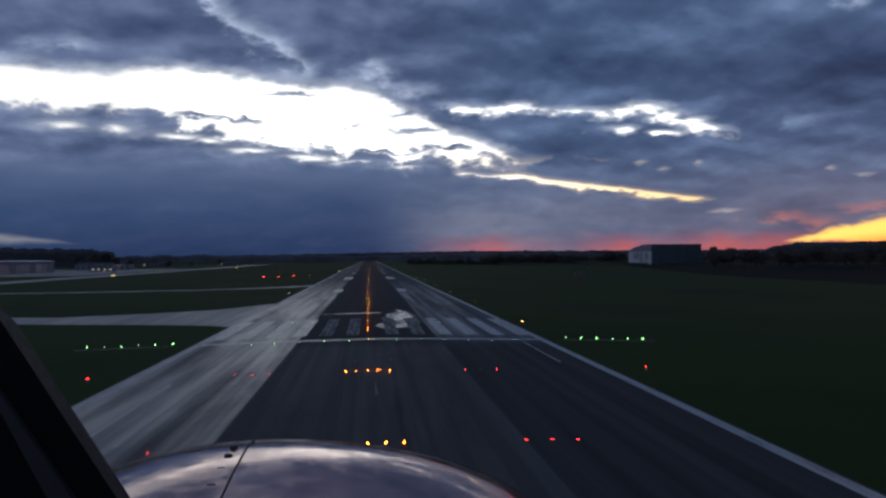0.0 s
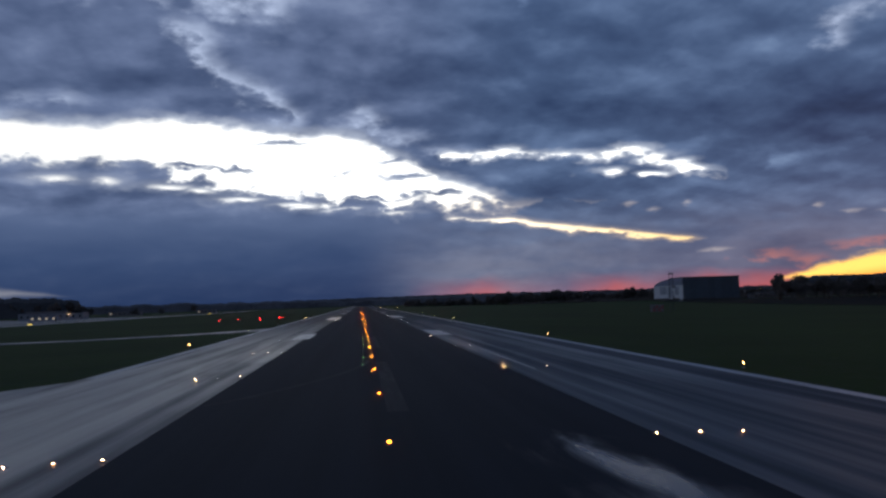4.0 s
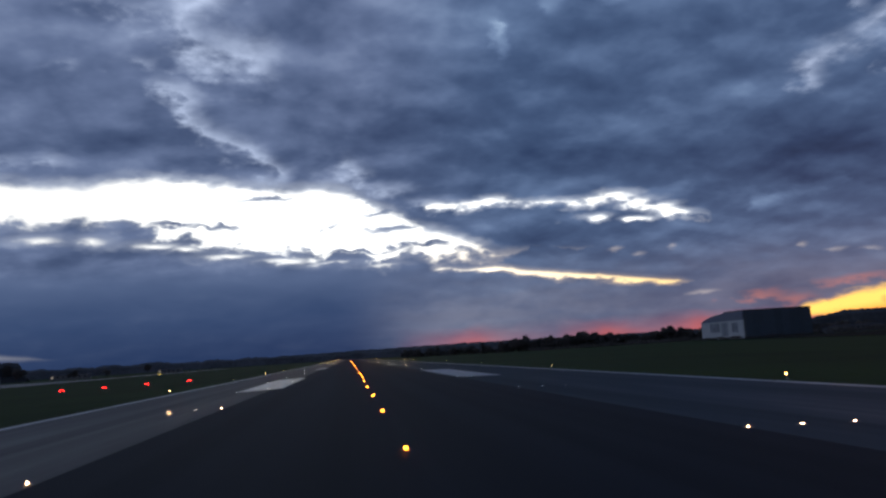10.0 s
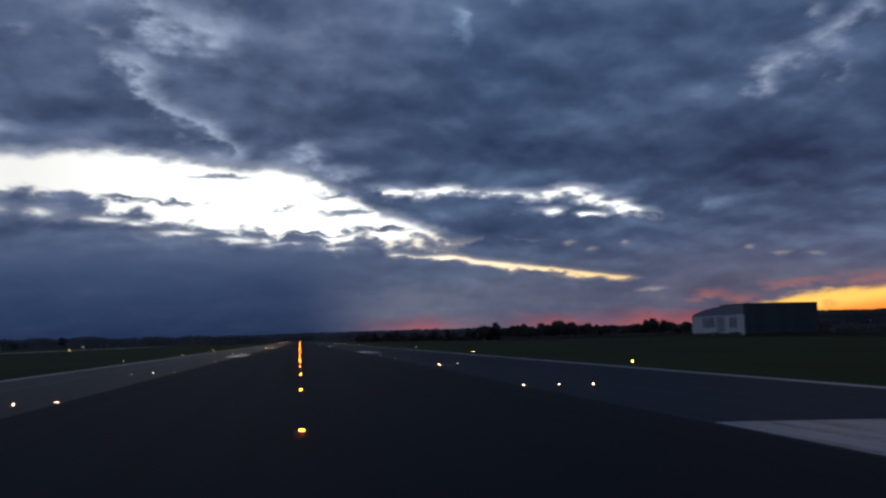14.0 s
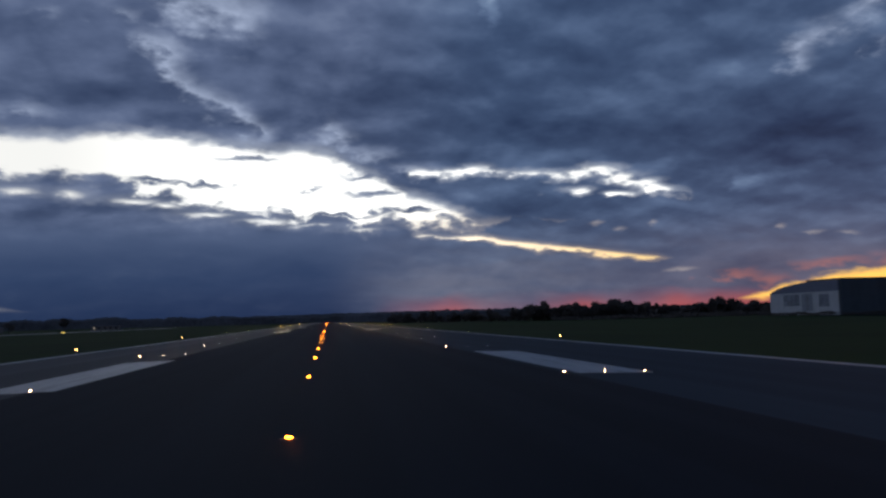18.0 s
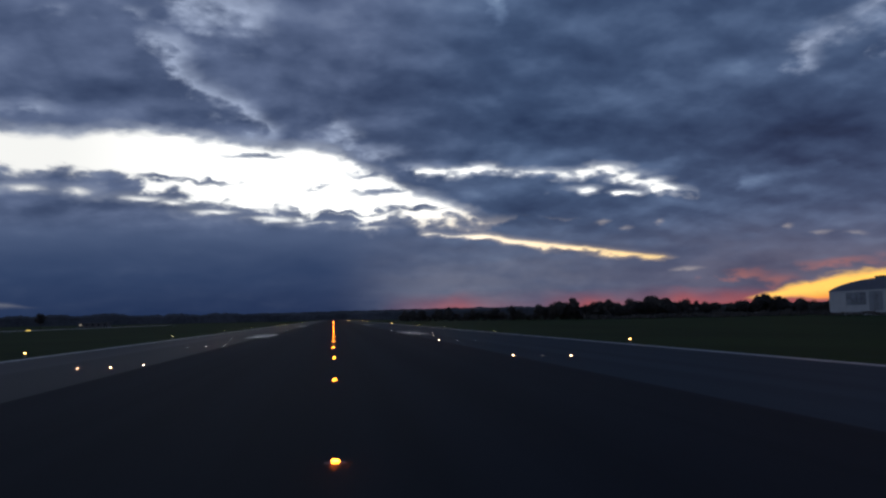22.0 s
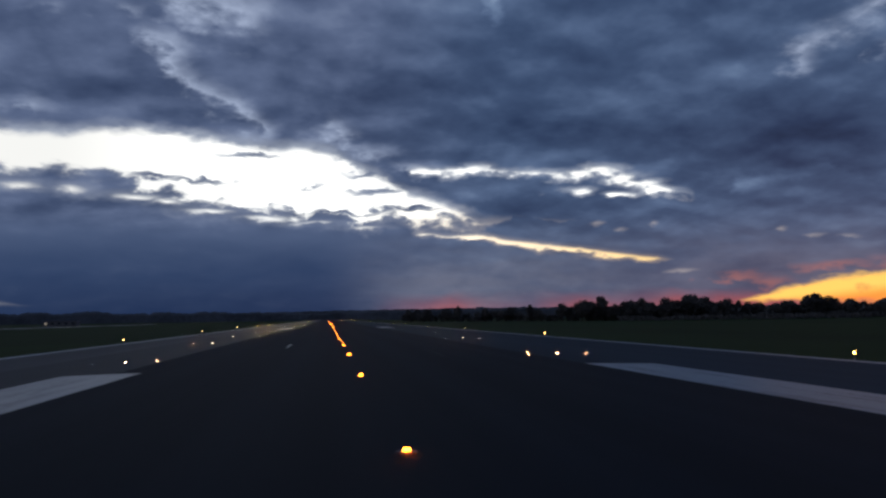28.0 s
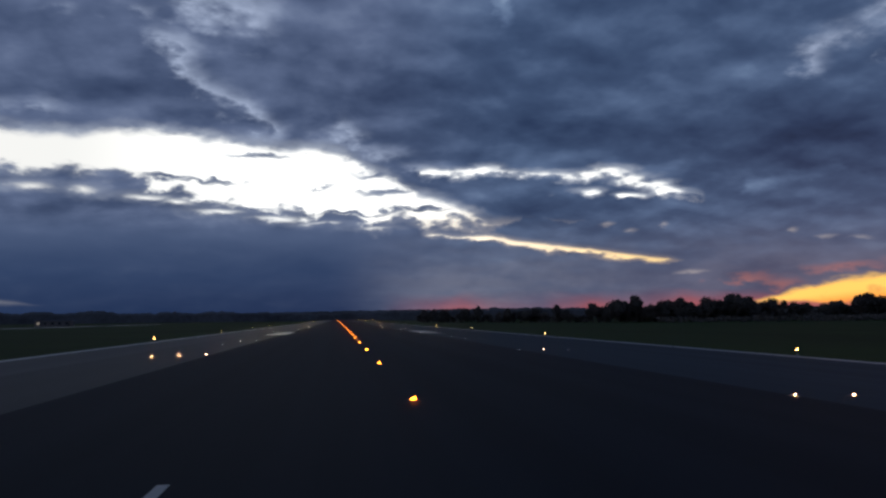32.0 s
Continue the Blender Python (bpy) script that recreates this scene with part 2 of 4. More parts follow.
# the deck's own tone, lighter overhead on one side and heavy above the sunset
tone = W.math("MULTIPLY_ADD", big, 0.50, W.math("MULTIPLY_ADD", clump, 0.36, 0.07))
lean = W.line(az, -60, 60, [(-60, 0.05), (-20, 0.05), (-8, 0.04), (0, 0.03), (12, 0.01), (23, -0.04), (31, -0.05), (38, -0.01), (60, 0.0)])
lean = W.math("ADD", lean, W.line(el, 0, 90, [(0, 0.0), (9, 0.0), (11, -0.03), (15, -0.04), (18, -0.01), (21, 0.01), (24, 0.05), (30, 0.09), (90, 0.1)]))
still = W.vec(az, el, 0.0)
heavy = spots([(20, 17.2, 9, 1.6), (28, 11.4, 9, 2.6), (16, 13.0, 8, 1.4), (-14, 14.8, 5, 1.0), (-8, 13.6, 4, 0.7), (4, 15.2, 6, 2.2), (15, 7.4, 7, 0.9)], still)
lean = W.math("SUBTRACT", lean, W.math("MULTIPLY", W.step(heavy, -0.6, 0.9), 0.09))
tone = W.math("ADD", W.math("ADD", tone, lean), W.math("MULTIPLY", relief, 0.34))
tone = W.math("ADD", tone, W.math("ADD", W.math("MULTIPLY", W.step(slant, -0.2, 1.0), 0.05), W.math("MULTIPLY", W.step(faint, -0.1, 1.0), 0.16)))
cloud = W.ramp(W.step(tone, 0.10, 0.80, smooth=False), [(0.0, lin(30, 43, 72)), (0.2, lin(43, 57, 89)), (0.47, lin(65, 80, 113)), (0.68, lin(88, 103, 137)), (0.87, lin(113, 128, 161)), (1.0, lin(146, 160, 189))])
cloud = W.mix(W.step(az, 0.0, 14.0), cloud, W.mix(1.0, cloud, (0.83, 0.96, 1.0, 1), "MULTIPLY"))
puff = W.math("ADD", W.math("MULTIPLY", W.math("SUBTRACT", clump, 0.5), 2.6), W.math("MULTIPLY", ragged, 2.0))
veil = W.math("MAXIMUM", W.math("MAXIMUM", rift, W.math("MULTIPLY_ADD", rift_side, 0.8, -0.2)), W.math("MAXIMUM", stair, W.math("MAXIMUM", W.math("MULTIPLY_ADD", brow, 0.85, -0.15), W.math("MULTIPLY_ADD", east, 0.85, -0.15))))
thin = W.step(W.math("ADD", veil, puff), -0.7, 2.0)
cloud = W.mix(W.math("POWER", thin, 1.5), cloud, lin(176, 191, 222))
# the shower on the left, deep blue down to the horizon, and the violet haze beside it
rain = W.math("MULTIPLY", W.step(sway(1.0), 7.6, 5.4), W.step(az, 13.0, 0.0))
cloud = W.mix(W.math("MULTIPLY", rain, 0.93), cloud, W.ramp(W.step(W.math("ADD", el, W.math("MULTIPLY", shift2, 2.5)), 0.0, 9.0, smooth=False), [(0.0, lin(24, 44, 80)), (0.35, lin(43, 63, 100)), (0.7, lin(76, 93, 128)), (1.0, lin(74, 89, 122))]))
violet = W.math("MULTIPLY", W.step(el, 7.5, 2.5), W.step(az, -1.0, 9.0))
cloud = W.mix(W.math("MULTIPLY", violet, 0.8), cloud, W.mix(W.step(W.math("ADD", torn2, W.math("MULTIPLY", ragged, 0.35)), 0.30, 0.70), W.mix(W.step(az, 12, 26), lin(80, 91, 119), lin(64, 75, 104)), W.mix(W.step(az, 12, 26), lin(108, 114, 136), lin(92, 99, 125))))
ember = W.math("MULTIPLY", W.step(sway(1.0), 1.9, 0.2), W.line(az, -60, 60, [(-60, 0), (3, 0), (6.5, 0.22), (8.6, 0.5), (11, 0.18), (14, 0.1), (15.5, 0.3), (17.5, 0.55), (19.5, 0.3), (21, 0.25), (23.5, 0.6), (25.5, 0.5), (28, 0.5), (60, 0.5)]))
cloud = W.mix(ember, cloud, lin(206, 84, 66))
cloud = W.mix(W.math("MULTIPLY", W.step(W.math("ADD", pink, W.math("MULTIPLY", ragged, 2.0)), -0.2, 1.2), 0.36), cloud, lin(200, 116, 96))
cloud = W.mix(W.math("MULTIPLY", low_left, 0.6), cloud, lin(140, 142, 152))
cloud = W.mix(W.math("MULTIPLY", W.step(W.math("MULTIPLY_ADD", ragged, 2.0, specks), -0.2, 1.3), 0.3), cloud, lin(224, 212, 206))
# from the cloud's edge through its pale thin rim into the clear sky
warm = W.math("MULTIPLY", W.step(az, 1.0, 21.0, smooth=False), W.step(el, 8.4, 6.0))
light = W.mix(W.step(az, -18.0, -5.0), (0.92, 0.94, 0.95, 1), (1.35, 1.38, 1.38, 1))
light = W.mix(warm, light, (1.3, 0.92, 0.42, 1))
rim_tone = W.mix(warm, lin(168, 178, 198), lin(196, 176, 156))
rim = W.math("MULTIPLY", W.step(opening, -0.85, 0.15), W.step(torn, 0.30, 0.62, 0.3, 0.9))
rim = W.math("MULTIPLY", rim, W.step(W.math("SUBTRACT", el, W.math("MULTIPLY_ADD", W.math("ADD", upper, lower), 0.5, 0.0)), -1.6, 0.6, 0.45, 1.0))
sky = W.mix(rim, cloud, rim_tone)
sky = W.mix(W.step(opening, -0.2, 0.5), sky, light)
flame = W.mix(W.step(W.math("SUBTRACT", el, W.math("MULTIPLY", W.math("SUBTRACT", az, 28), 0.12)), 0.9, 0.0), (1.2, 0.70, 0.16, 1), (1.05, 0.34, 0.06, 1))
sky = W.mix(low_gap, sky, W.mix(W.math("MULTIPLY", W.step(flake, 0.55, 0.75), 0.4), flame, lin(150, 80, 70)))
dome = W.n.new("ShaderNodeTexSky")
dome.sky_type, dome.sun_disc = "NISHITA", False
dome.sun_elevation, dome.sun_rotation = radians(SUN_EL), radians(SUN_AZ)
W.t.links.new(way, dome.inputs[0])
clear = W.mix(1.0, dome.outputs[0], (0.002, 0.002, 0.002, 1), "MULTIPLY")
sky = W.mix(1.0, W.mix(1.0, sky, (1.02, 1.0, 0.965, 1), "MULTIPLY"), clear, "ADD")
back = W.n.new("ShaderNodeBackground")
W.put(back.inputs[0], sky)
back.inputs[1].default_value = 1.12
W.t.links.new(back.outputs[0], W.n.new("ShaderNodeOutputWorld").inputs[0])

sun = new("sun", bpy.data.lights.new("sun", "SUN"))
sun.data.energy, sun.data.angle, sun.data.color = 0.03, radians(12), (1.0, 0.55, 0.28)
sun.matrix_world = look((0, 0, 50), (-math.sin(radians(SUN_AZ)) * 100, -math.cos(radians(SUN_AZ)) * 100, 50 - 100 * math.tan(radians(2.5))))


# ---------------------------------------------------------------- materials
def surface(name, base, rough=0.8, metal=0.0, scale=1.0, spread=0.25, bump=0.0, spec=0.5, coat=0.0, fine=12.0):
    """A plain rough surface whose colour varies at two sizes."""
    m = bpy.data.materials.new(name)
    m.use_nodes = True
    N = Nodes(m.node_tree)
    at = N.n.new("ShaderNodeTexCoord").outputs["Object"]
    a, b = N.noise(at, scale, 4), N.noise(at, scale * fine, 5, 0.6)
    f = N.math("ADD", N.math("MULTIPLY", a, 0.6), N.math("MULTIPLY", b, 0.4))
    r = N.n.new("ShaderNodeObjectInfo").outputs["Random"]
    f = N.math("ADD", f, N.math("MULTIPLY", N.math("SUBTRACT", r, 0.5), 0.25))
    dark = tuple(c * (1 - spread) for c in base) + (1,)
    pale = tuple(min(1, c * (1 + spread)) for c in base) + (1,)
    p = N.n.new("ShaderNodeBsdfPrincipled")
    N.put(p.inputs["Base Color"], N.mix(N.step(f, 0.3, 0.7), dark, pale))
    N.put(p.inputs["Roughness"], N.step(b, 0.3, 0.7, max(rough - 0.08, 0.02), min(rough + 0.08, 1)))
    p.inputs["Metallic"].default_value = metal
    p.inputs["Specular IOR Level"].default_value = spec
    p.inputs["Coat Weight"].default_value = coat
    p.inputs["Coat Roughness"].default_value = 0.06
    if bump:
        u = N.n.new("ShaderNodeBump")
        u.inputs["Strength"].default_value, u.inputs["Distance"].default_value = 0.5, bump
        N.put(u.inputs["Height"], b)
        N.t.links.new(u.outputs[0], p.inputs["Normal"])
    N.t.links.new(p.outputs[0], N.n.new("ShaderNodeOutputMaterial").inputs[0])
    return m


def glow(name, colour, power):
    m = bpy.data.materials.new(name)
    m.use_nodes = True
    N = Nodes(m.node_tree)
    e = N.n.new("ShaderNodeEmission")
    e.inputs[0].default_value, e.inputs[1].default_value = (*colour, 1), power
    N.t.links.new(e.outputs[0], N.n.new("ShaderNodeOutputMaterial").inputs[0])
    return m


def pavement(name, dry, wet, rough_dry, rough_wet, wetness, streaks, spec=0.5, shower=None, pools=(), gloss=None, fore=1.0, vary=0.2, kerbside=None):
    """Asphalt with long wheel and drainage streaks and damp patches; damp places are smoother, and a wet colour paler
    than dry holds painted sky sheen.
    """
    m = bpy.data.materials.new(name)
    m.use_nodes = True
    N = Nodes(m.node_tree)
    at = N.n.new("ShaderNodeTexCoord").outputs["Object"]
    x, y, _ = N.xyz(at)
    along = N.vec(N.math("MULTIPLY", x, 1.0), N.math("MULTIPLY", y, 0.009), 0.0)
    streak = N.noise(along, 0.65, 4, 0.55)
    patch = N.noise(N.vec(x, N.math("MULTIPLY", y, 0.10), 3.0), 0.22, 5, 0.6, 0.4)
    grain = N.noise(at, 30.0, 3, 0.7)
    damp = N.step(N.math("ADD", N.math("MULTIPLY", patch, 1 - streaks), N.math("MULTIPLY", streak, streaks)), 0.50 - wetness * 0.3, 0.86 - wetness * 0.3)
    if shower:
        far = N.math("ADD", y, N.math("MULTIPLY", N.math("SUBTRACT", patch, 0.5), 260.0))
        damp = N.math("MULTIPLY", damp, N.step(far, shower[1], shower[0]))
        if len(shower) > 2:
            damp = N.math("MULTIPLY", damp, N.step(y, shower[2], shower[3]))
    p = N.n.new("ShaderNodeBsdfPrincipled")
    tone = N.mix(N.step(streak, 0.3, 0.7), tuple(c * (1 - vary) for c in dry) + (1,), tuple(c * (1 + vary) for c in dry) + (1,))
    if fore != 1.0:  # the older surface before the threshold
        old = N.mix(N.step(streak, 0.36, 0.66), (*[sum(dry) * fore * 0.23] * 3, 1), (*[sum(dry) * fore * 0.45] * 3, 1))
        tone = N.mix(N.step(y, 6.0, -10.0), tone, old)
    if kerbside:  # the inner lane is a younger, darker layer with a pale joint along it
        inner = N.step(N.math("MULTIPLY_ADD", N.math("SUBTRACT", streak, 0.5), 0.8, x), kerbside[0] - 0.15, kerbside[0] + 0.15)
        inner = N.math("MULTIPLY", inner, N.step(y, 60.0, 130.0))
        tone = N.mix(inner, tone, N.mix(1.0, tone, (*[kerbside[1]] * 3, 1), "MULTIPLY"))
        joint = N.math("MULTIPLY", N.step(N.math("ABSOLUTE", N.math("SUBTRACT", x, kerbside[0] - 0.6)), 0.6, 0.2), N.step(patch, 0.35, 0.65, 0.1, 0.5))
        tone = N.mix(joint, tone, (0.07, 0.074, 0.08, 1))
    tone = N.mix(N.math("MULTIPLY", grain, 0.5), tone, tuple(c * 0.6 for c in dry) + (1,))
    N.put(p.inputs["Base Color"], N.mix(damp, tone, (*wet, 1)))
    N.put(p.inputs["Roughness"], N.math("MULTIPLY_ADD", grain, 0.08, N.step(damp, 0, 1, rough_dry, rough_wet, smooth=False)))
    N.put(p.inputs["Specular IOR Level"], N.step(damp, 0, 1, spec, gloss or spec, smooth=False))
    film = None
    for cx, cy, rx, ry in pools:
        d = N.math("ADD", N.math("POWER", N.math("MULTIPLY_ADD", x, 1 / rx, -cx / rx), 2), N.math("POWER", N.math("MULTIPLY_ADD", y, 1 / ry, -cy / ry), 2))
        one = N.math("SUBTRACT", 1.0, d)
        film = one if film is None else N.math("MAXIMUM", film, one)
    if pools:
        smear = N.noise(N.vec(x, N.math("MULTIPLY", y, 0.22), 5.0), 0.5, 5, 0.58, 0.5)
        film = N.step(N.math("MULTIPLY_ADD", N.math("MAXIMUM", film, -3.0), 0.30, smear), 0.46, 0.80)
        N.put(p.inputs["Specular IOR Level"], N.step(film, 0, 1, spec, 0.24, smooth=False))
        N.put(p.inputs["Roughness"], N.step(film, 0, 1, rough_dry, 0.16, smooth=False))
    u = N.n.new("ShaderNodeBump")
    u.inputs["Strength"].default_value, u.inputs["Distance"].default_value = 0.25, 0.004
    N.put(u.inputs["Height"], grain)
    N.t.links.new(u.outputs[0], p.inputs["Normal"])
    N.t.links.new(p.outputs[0], N.n.new("ShaderNodeOutputMaterial").inputs[0])
    return m


def worn_paint(name, base, under, worn, rough=0.5, spec=0.3):
    """Road paint that has flaked along the rolling direction and shows the asphalt."""
    m = bpy.data.materials.new(name)
    m.use_nodes = True
    N = Nodes(m.node_tree)
    at = N.n.new("ShaderNodeTexCoord").outputs["Object"]
    x, y, _ = N.xyz(at)
    streak = N.noise(N.vec(x, N.math("MULTIPLY", y, 0.06), 0.0), 2.2, 4, 0.65)
    flake = N.noise(at, 5.0, 5, 0.7)
    f = N.step(N.math("ADD", N.math("MULTIPLY", streak, 0.65), N.math("MULTIPLY", flake, 0.35)), worn - 0.09, worn + 0.09)
    p = N.n.new("ShaderNodeBsdfPrincipled")
    N.put(p.inputs["Base Color"], N.mix(f, (*under, 1), (*base, 1)))
    p.inputs["Roughness"].default_value = rough
    p.inputs["Specular IOR Level"].default_value = spec
    N.t.links.new(p.outputs[0], N.n.new("ShaderNodeOutputMaterial").inputs[0])
    return m


M_CORE = pavement("new_asphalt", (0.0128, 0.0158, 0.0215), (0.0112, 0.0138, 0.0185), 0.8, 0.45, 0.25, 0.45, 0.045, (30, 70), ((5.8, 40, 3.1, 22), (4.0, 23, 3.2, 7), (-2.0, 52, 6.5, 2.2)), fore=4.6)
# wet is paler than dry: the bright sky's sheen is put into the colour
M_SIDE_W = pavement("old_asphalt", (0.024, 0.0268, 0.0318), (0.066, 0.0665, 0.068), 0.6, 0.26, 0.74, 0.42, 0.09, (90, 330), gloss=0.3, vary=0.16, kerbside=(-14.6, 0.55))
# bluish sheen of the damp places is painted into the paler wet colour
M_SIDE_E = pavement("old_asphalt_east", (0.0370, 0.0480, 0.0600), (0.060, 0.071, 0.086), 0.75, 0.34, 0.6, 0.6, 0.02, (110, 300, -8, 14), gloss=0.17, fore=0.8, vary=0.12)
M_TAXI = pavement("taxiway_asphalt", (0.075, 0.078, 0.082), (0.06, 0.062, 0.066), 0.5, 0.3, 0.5, 0.4, 0.4)
M_APRON = pavement("apron_concrete", (0.085, 0.085, 0.085), (0.07, 0.07, 0.072), 0.6, 0.4, 0.4, 0.4, 0.3)
M_COWL = surface("maroon_gloss_paint", (0.25, 0.115, 0.105), 0.11, 0.7, 1.5, 0.04, spec=0.5, coat=0.12)
M_PAINT_WET = worn_paint("damp_worn_marking", (0.20, 0.205, 0.215), (0.04, 0.042, 0.046), 0.47, 0.36, 0.3)
M_RUBBER = surface("black_trim", (0.005, 0.005, 0.0055), 0.75, scale=8.0, spread=0.3, spec=0.15)
M_TRIM = surface("grey_trim", (0.018, 0.018, 0.02), 0.6, scale=8.0, spread=0.2)
M_PAINT = worn_paint("white_marking", (0.215, 0.235, 0.255), (0.032, 0.036, 0.040), 0.43)
M_LINE = worn_paint("thin_line_paint", (0.27, 0.267, 0.255), (0.06, 0.06, 0.06), 0.36, 0.6, 0.2)
M_PAINT_WORN = worn_paint("rubbered_marking", (0.13, 0.134, 0.142), (0.018, 0.020, 0.024), 0.49, 0.8, 0.1)
M_PAINT_FAINT = worn_paint("tyre_blackened_marking", (0.030, 0.032, 0.037), (0.0118, 0.0139, 0.0182), 0.55, 0.78, 0.08)
M_YELLOW = worn_paint("faded_yellow_marking", (0.15, 0.142, 0.125), (0.027, 0.03, 0.036), 0.53, 0.8, 0.08)
M_GRASS = surface("mown_grass", (0.0120, 0.0250, 0.0040), 0.95, scale=0.02, spread=0.35, spec=0.05, fine=40.0)
M_STEEL = surface("galvanised_steel", (0.25, 0.25, 0.25), 0.45, 0.8, 6.0, 0.2)
M_RING = surface("oxidised_ring", (0.05, 0.05, 0.05), 0.6, 0.5, 8.0, 0.3)
M_BLACK = surface("black_paint", (0.02, 0.02, 0.02), 0.5, 0.0, 4.0, 0.3)
M_LEAF = surface("evening_leaves", (0.105, 0.093, 0.085), 0.9, scale=0.8, spread=0.4, spec=0.1)
M_BARK = surface("bark", (0.06, 0.045, 0.03), 0.9, scale=3.0, spread=0.35, bump=0.02)
M_WHITE_CLAD = surface("pale_cladding", (0.47, 0.49, 0.51), 0.6, scale=0.15, spread=0.12)
M_DARK_CLAD = surface("dark_cladding", (0.032, 0.045, 0.058), 0.6, scale=0.2, spread=0.2)
M_ROOF = surface("grey_metal_roof", (0.12, 0.14, 0.20), 0.5, 0.2, scale=0.2, spread=0.15)
M_GLASS = surface("dark_window", (0.02, 0.025, 0.03), 0.15, scale=0.5, spread=0.2, spec=0.6)
M_BRICK = surface("far_wall", (0.12, 0.11, 0.11), 0.85, scale=0.3, spread=0.25)
M_HILL = surface("far_woodland", (0.062, 0.064, 0.070), 0.95, scale=0.01, spread=0.4, spec=0.05)
G_AMBER = glow("amber_lamp", (1.0, 0.15, 0.006), 75.0)
G_WARM = glow("warm_white_lamp", (1.0, 0.50, 0.24), 130.0)
G_GREEN = glow("green_lamp", (0.22, 0.75, 0.16), 30.0)
G_RED = glow("red_lamp", (1.0, 0.008, 0.007), 40.0)
G_EDGE = glow("edge_lamp", (1.0, 0.40, 0.09), 38.0)
G_SIGN = glow("sign_panel", (1.0, 0.72, 0.16), 1.3)
G_ROOM = glow("lit_window", (1.0, 0.86, 0.7), 0.3)
M_RED = surface("red_panel_paint", (0.16, 0.05, 0.045), 0.6, scale=1.0, spread=0.15)
M_GREY_CLAD = surface("grey_cladding", (0.16, 0.17, 0.19), 0.7, scale=0.2, spread=0.2)
M_PANE = surface("dull_window", (0.20, 0.22, 0.25), 0.35, scale=0.3, spread=0.35)
M_FIELD = surface("dark_field", (0.0075, 0.0085, 0.0075), 0.95, scale=0.02, spread=0.4, spec=0.03, fine=40.0)


# ---------------------------------------------------------------- mesh helpers
def box(bm, x0, x1, y0, y1, z0, z1):
    v = [bm.verts.new((x, y, z)) for z in (z0, z1) for x, y in ((x0, y0), (x1, y0), (x1, y1), (x0, y1))]
    for q in ((3, 2, 1, 0), (4, 5, 6, 7), (0, 1, 5, 4), (1, 2, 6, 5), (2, 3, 7, 6), (3, 0, 4, 7)):
        bm.faces.new([v[k] for k in q])
    return v


def lathe(bm, profile, sides=12, place=Matrix()):
    """A turned body from (radius, height) pairs, closed at both ends."""
    rings = [[bm.verts.new(place @ Vector((r * math.cos(2 * math.pi * k / sides), r * math.sin(2 * math.pi * k / sides), h))) for k in range(sides)] for r, h in profile]
    for a, b in zip(rings, rings[1:]):
        for k in range(sides):
            bm.faces.new((a[k], a[(k + 1) % sides], b[(k + 1) % sides], b[k]))
    bm.faces.new(rings[0][::-1])
    bm.faces.new(rings[-1])


def part(name, bm, material, parent=None, label="", smooth=False):
    me = bpy.data.meshes.new(name)
    bm.to_mesh(me)
    bm.free()
    me.materials.append(material)
    if smooth:
        me.polygons.foreach_set("use_smooth", [True] * len(me.polygons))
    ob = new(name, me)
    ob.parent = parent
    if label:
        tagged(ob, label)
    return ob


def crown(x):
    """The runway's height at x: it falls off to both sides for drainage."""
    d = abs(x - XC)
    return -0.014 * min(d, 9.0) - 0.025 * max(d - 9.0, 0.0)


def lane(name, xs, ys, material, lift=0.0, thick=0.25, label="", category="", parent=None):
    """A strip of pavement or paint that follows the runway's crown; xs and ys are its edges and inner lines."""
    bm = bmesh.new()
    rows = [[bm.verts.new((x, y, crown(x) + lift)) for x in xs] for y in ys]
    for a, b in zip(rows, rows[1:]):
        for k in range(len(xs) - 1):
            bm.faces.new((a[k], a[k + 1], b[k + 1], b[k]))
    geo = bmesh.ops.extrude_face_region(bm, geom=bm.faces[:])
    for v in geo["geom"]:
        if isinstance(v, bmesh.types.BMVert):
            v.co.z -= thick
    bmesh.ops.recalc_face_normals(bm, faces=bm.faces[:])
    ob = part(name, bm, material, parent)
    return tagged(ob, label, category, kind="structure")


# ---------------------------------------------------------------- ground
def terrain(x, y):
    """The grass: level with the verge at the runway, then gently lower on both sides."""
    d = max(abs(x - XC) - 23.0, 0.0)
    fall = 1.5 if x < 0 else 2.4
    return -0.56 - fall * (1 - math.exp(-d / 60.0)) + 0.12 * noise.noise((x * 0.02, y * 0.02, 1.5)) * min(1.0, d / 20)


def build_ground():
    xs = sorted({s * v for s in (-1, 1) for v in (0, 12, 22, 24, 28, 34, 42, 55, 70, 90, 120, 160, 220, 300, 420, 600, 900, 1400, 2200, 3200, 4400)})
    ys = list(range(-300, 1500, 40)) + [1500, 1700, 2000, 2400, 3000, 3700, 4600]
    ys = [-4400, -2500, -1200, -600] + ys
    bm = bmesh.new()
    rows = [[bm.verts.new((x, y, terrain(x, y))) for x in xs] for y in ys]
    for a, b in zip(rows, rows[1:]):
        for k in range(len(xs) - 1):
            bm.faces.new((a[k], a[k + 1], b[k + 1], b[k]))
    ob = part("ground", bm, M_GRASS, smooth=True)
    return tagged(ob, "wide airfield of short dark green grass at dusk", "grass", kind="structure")


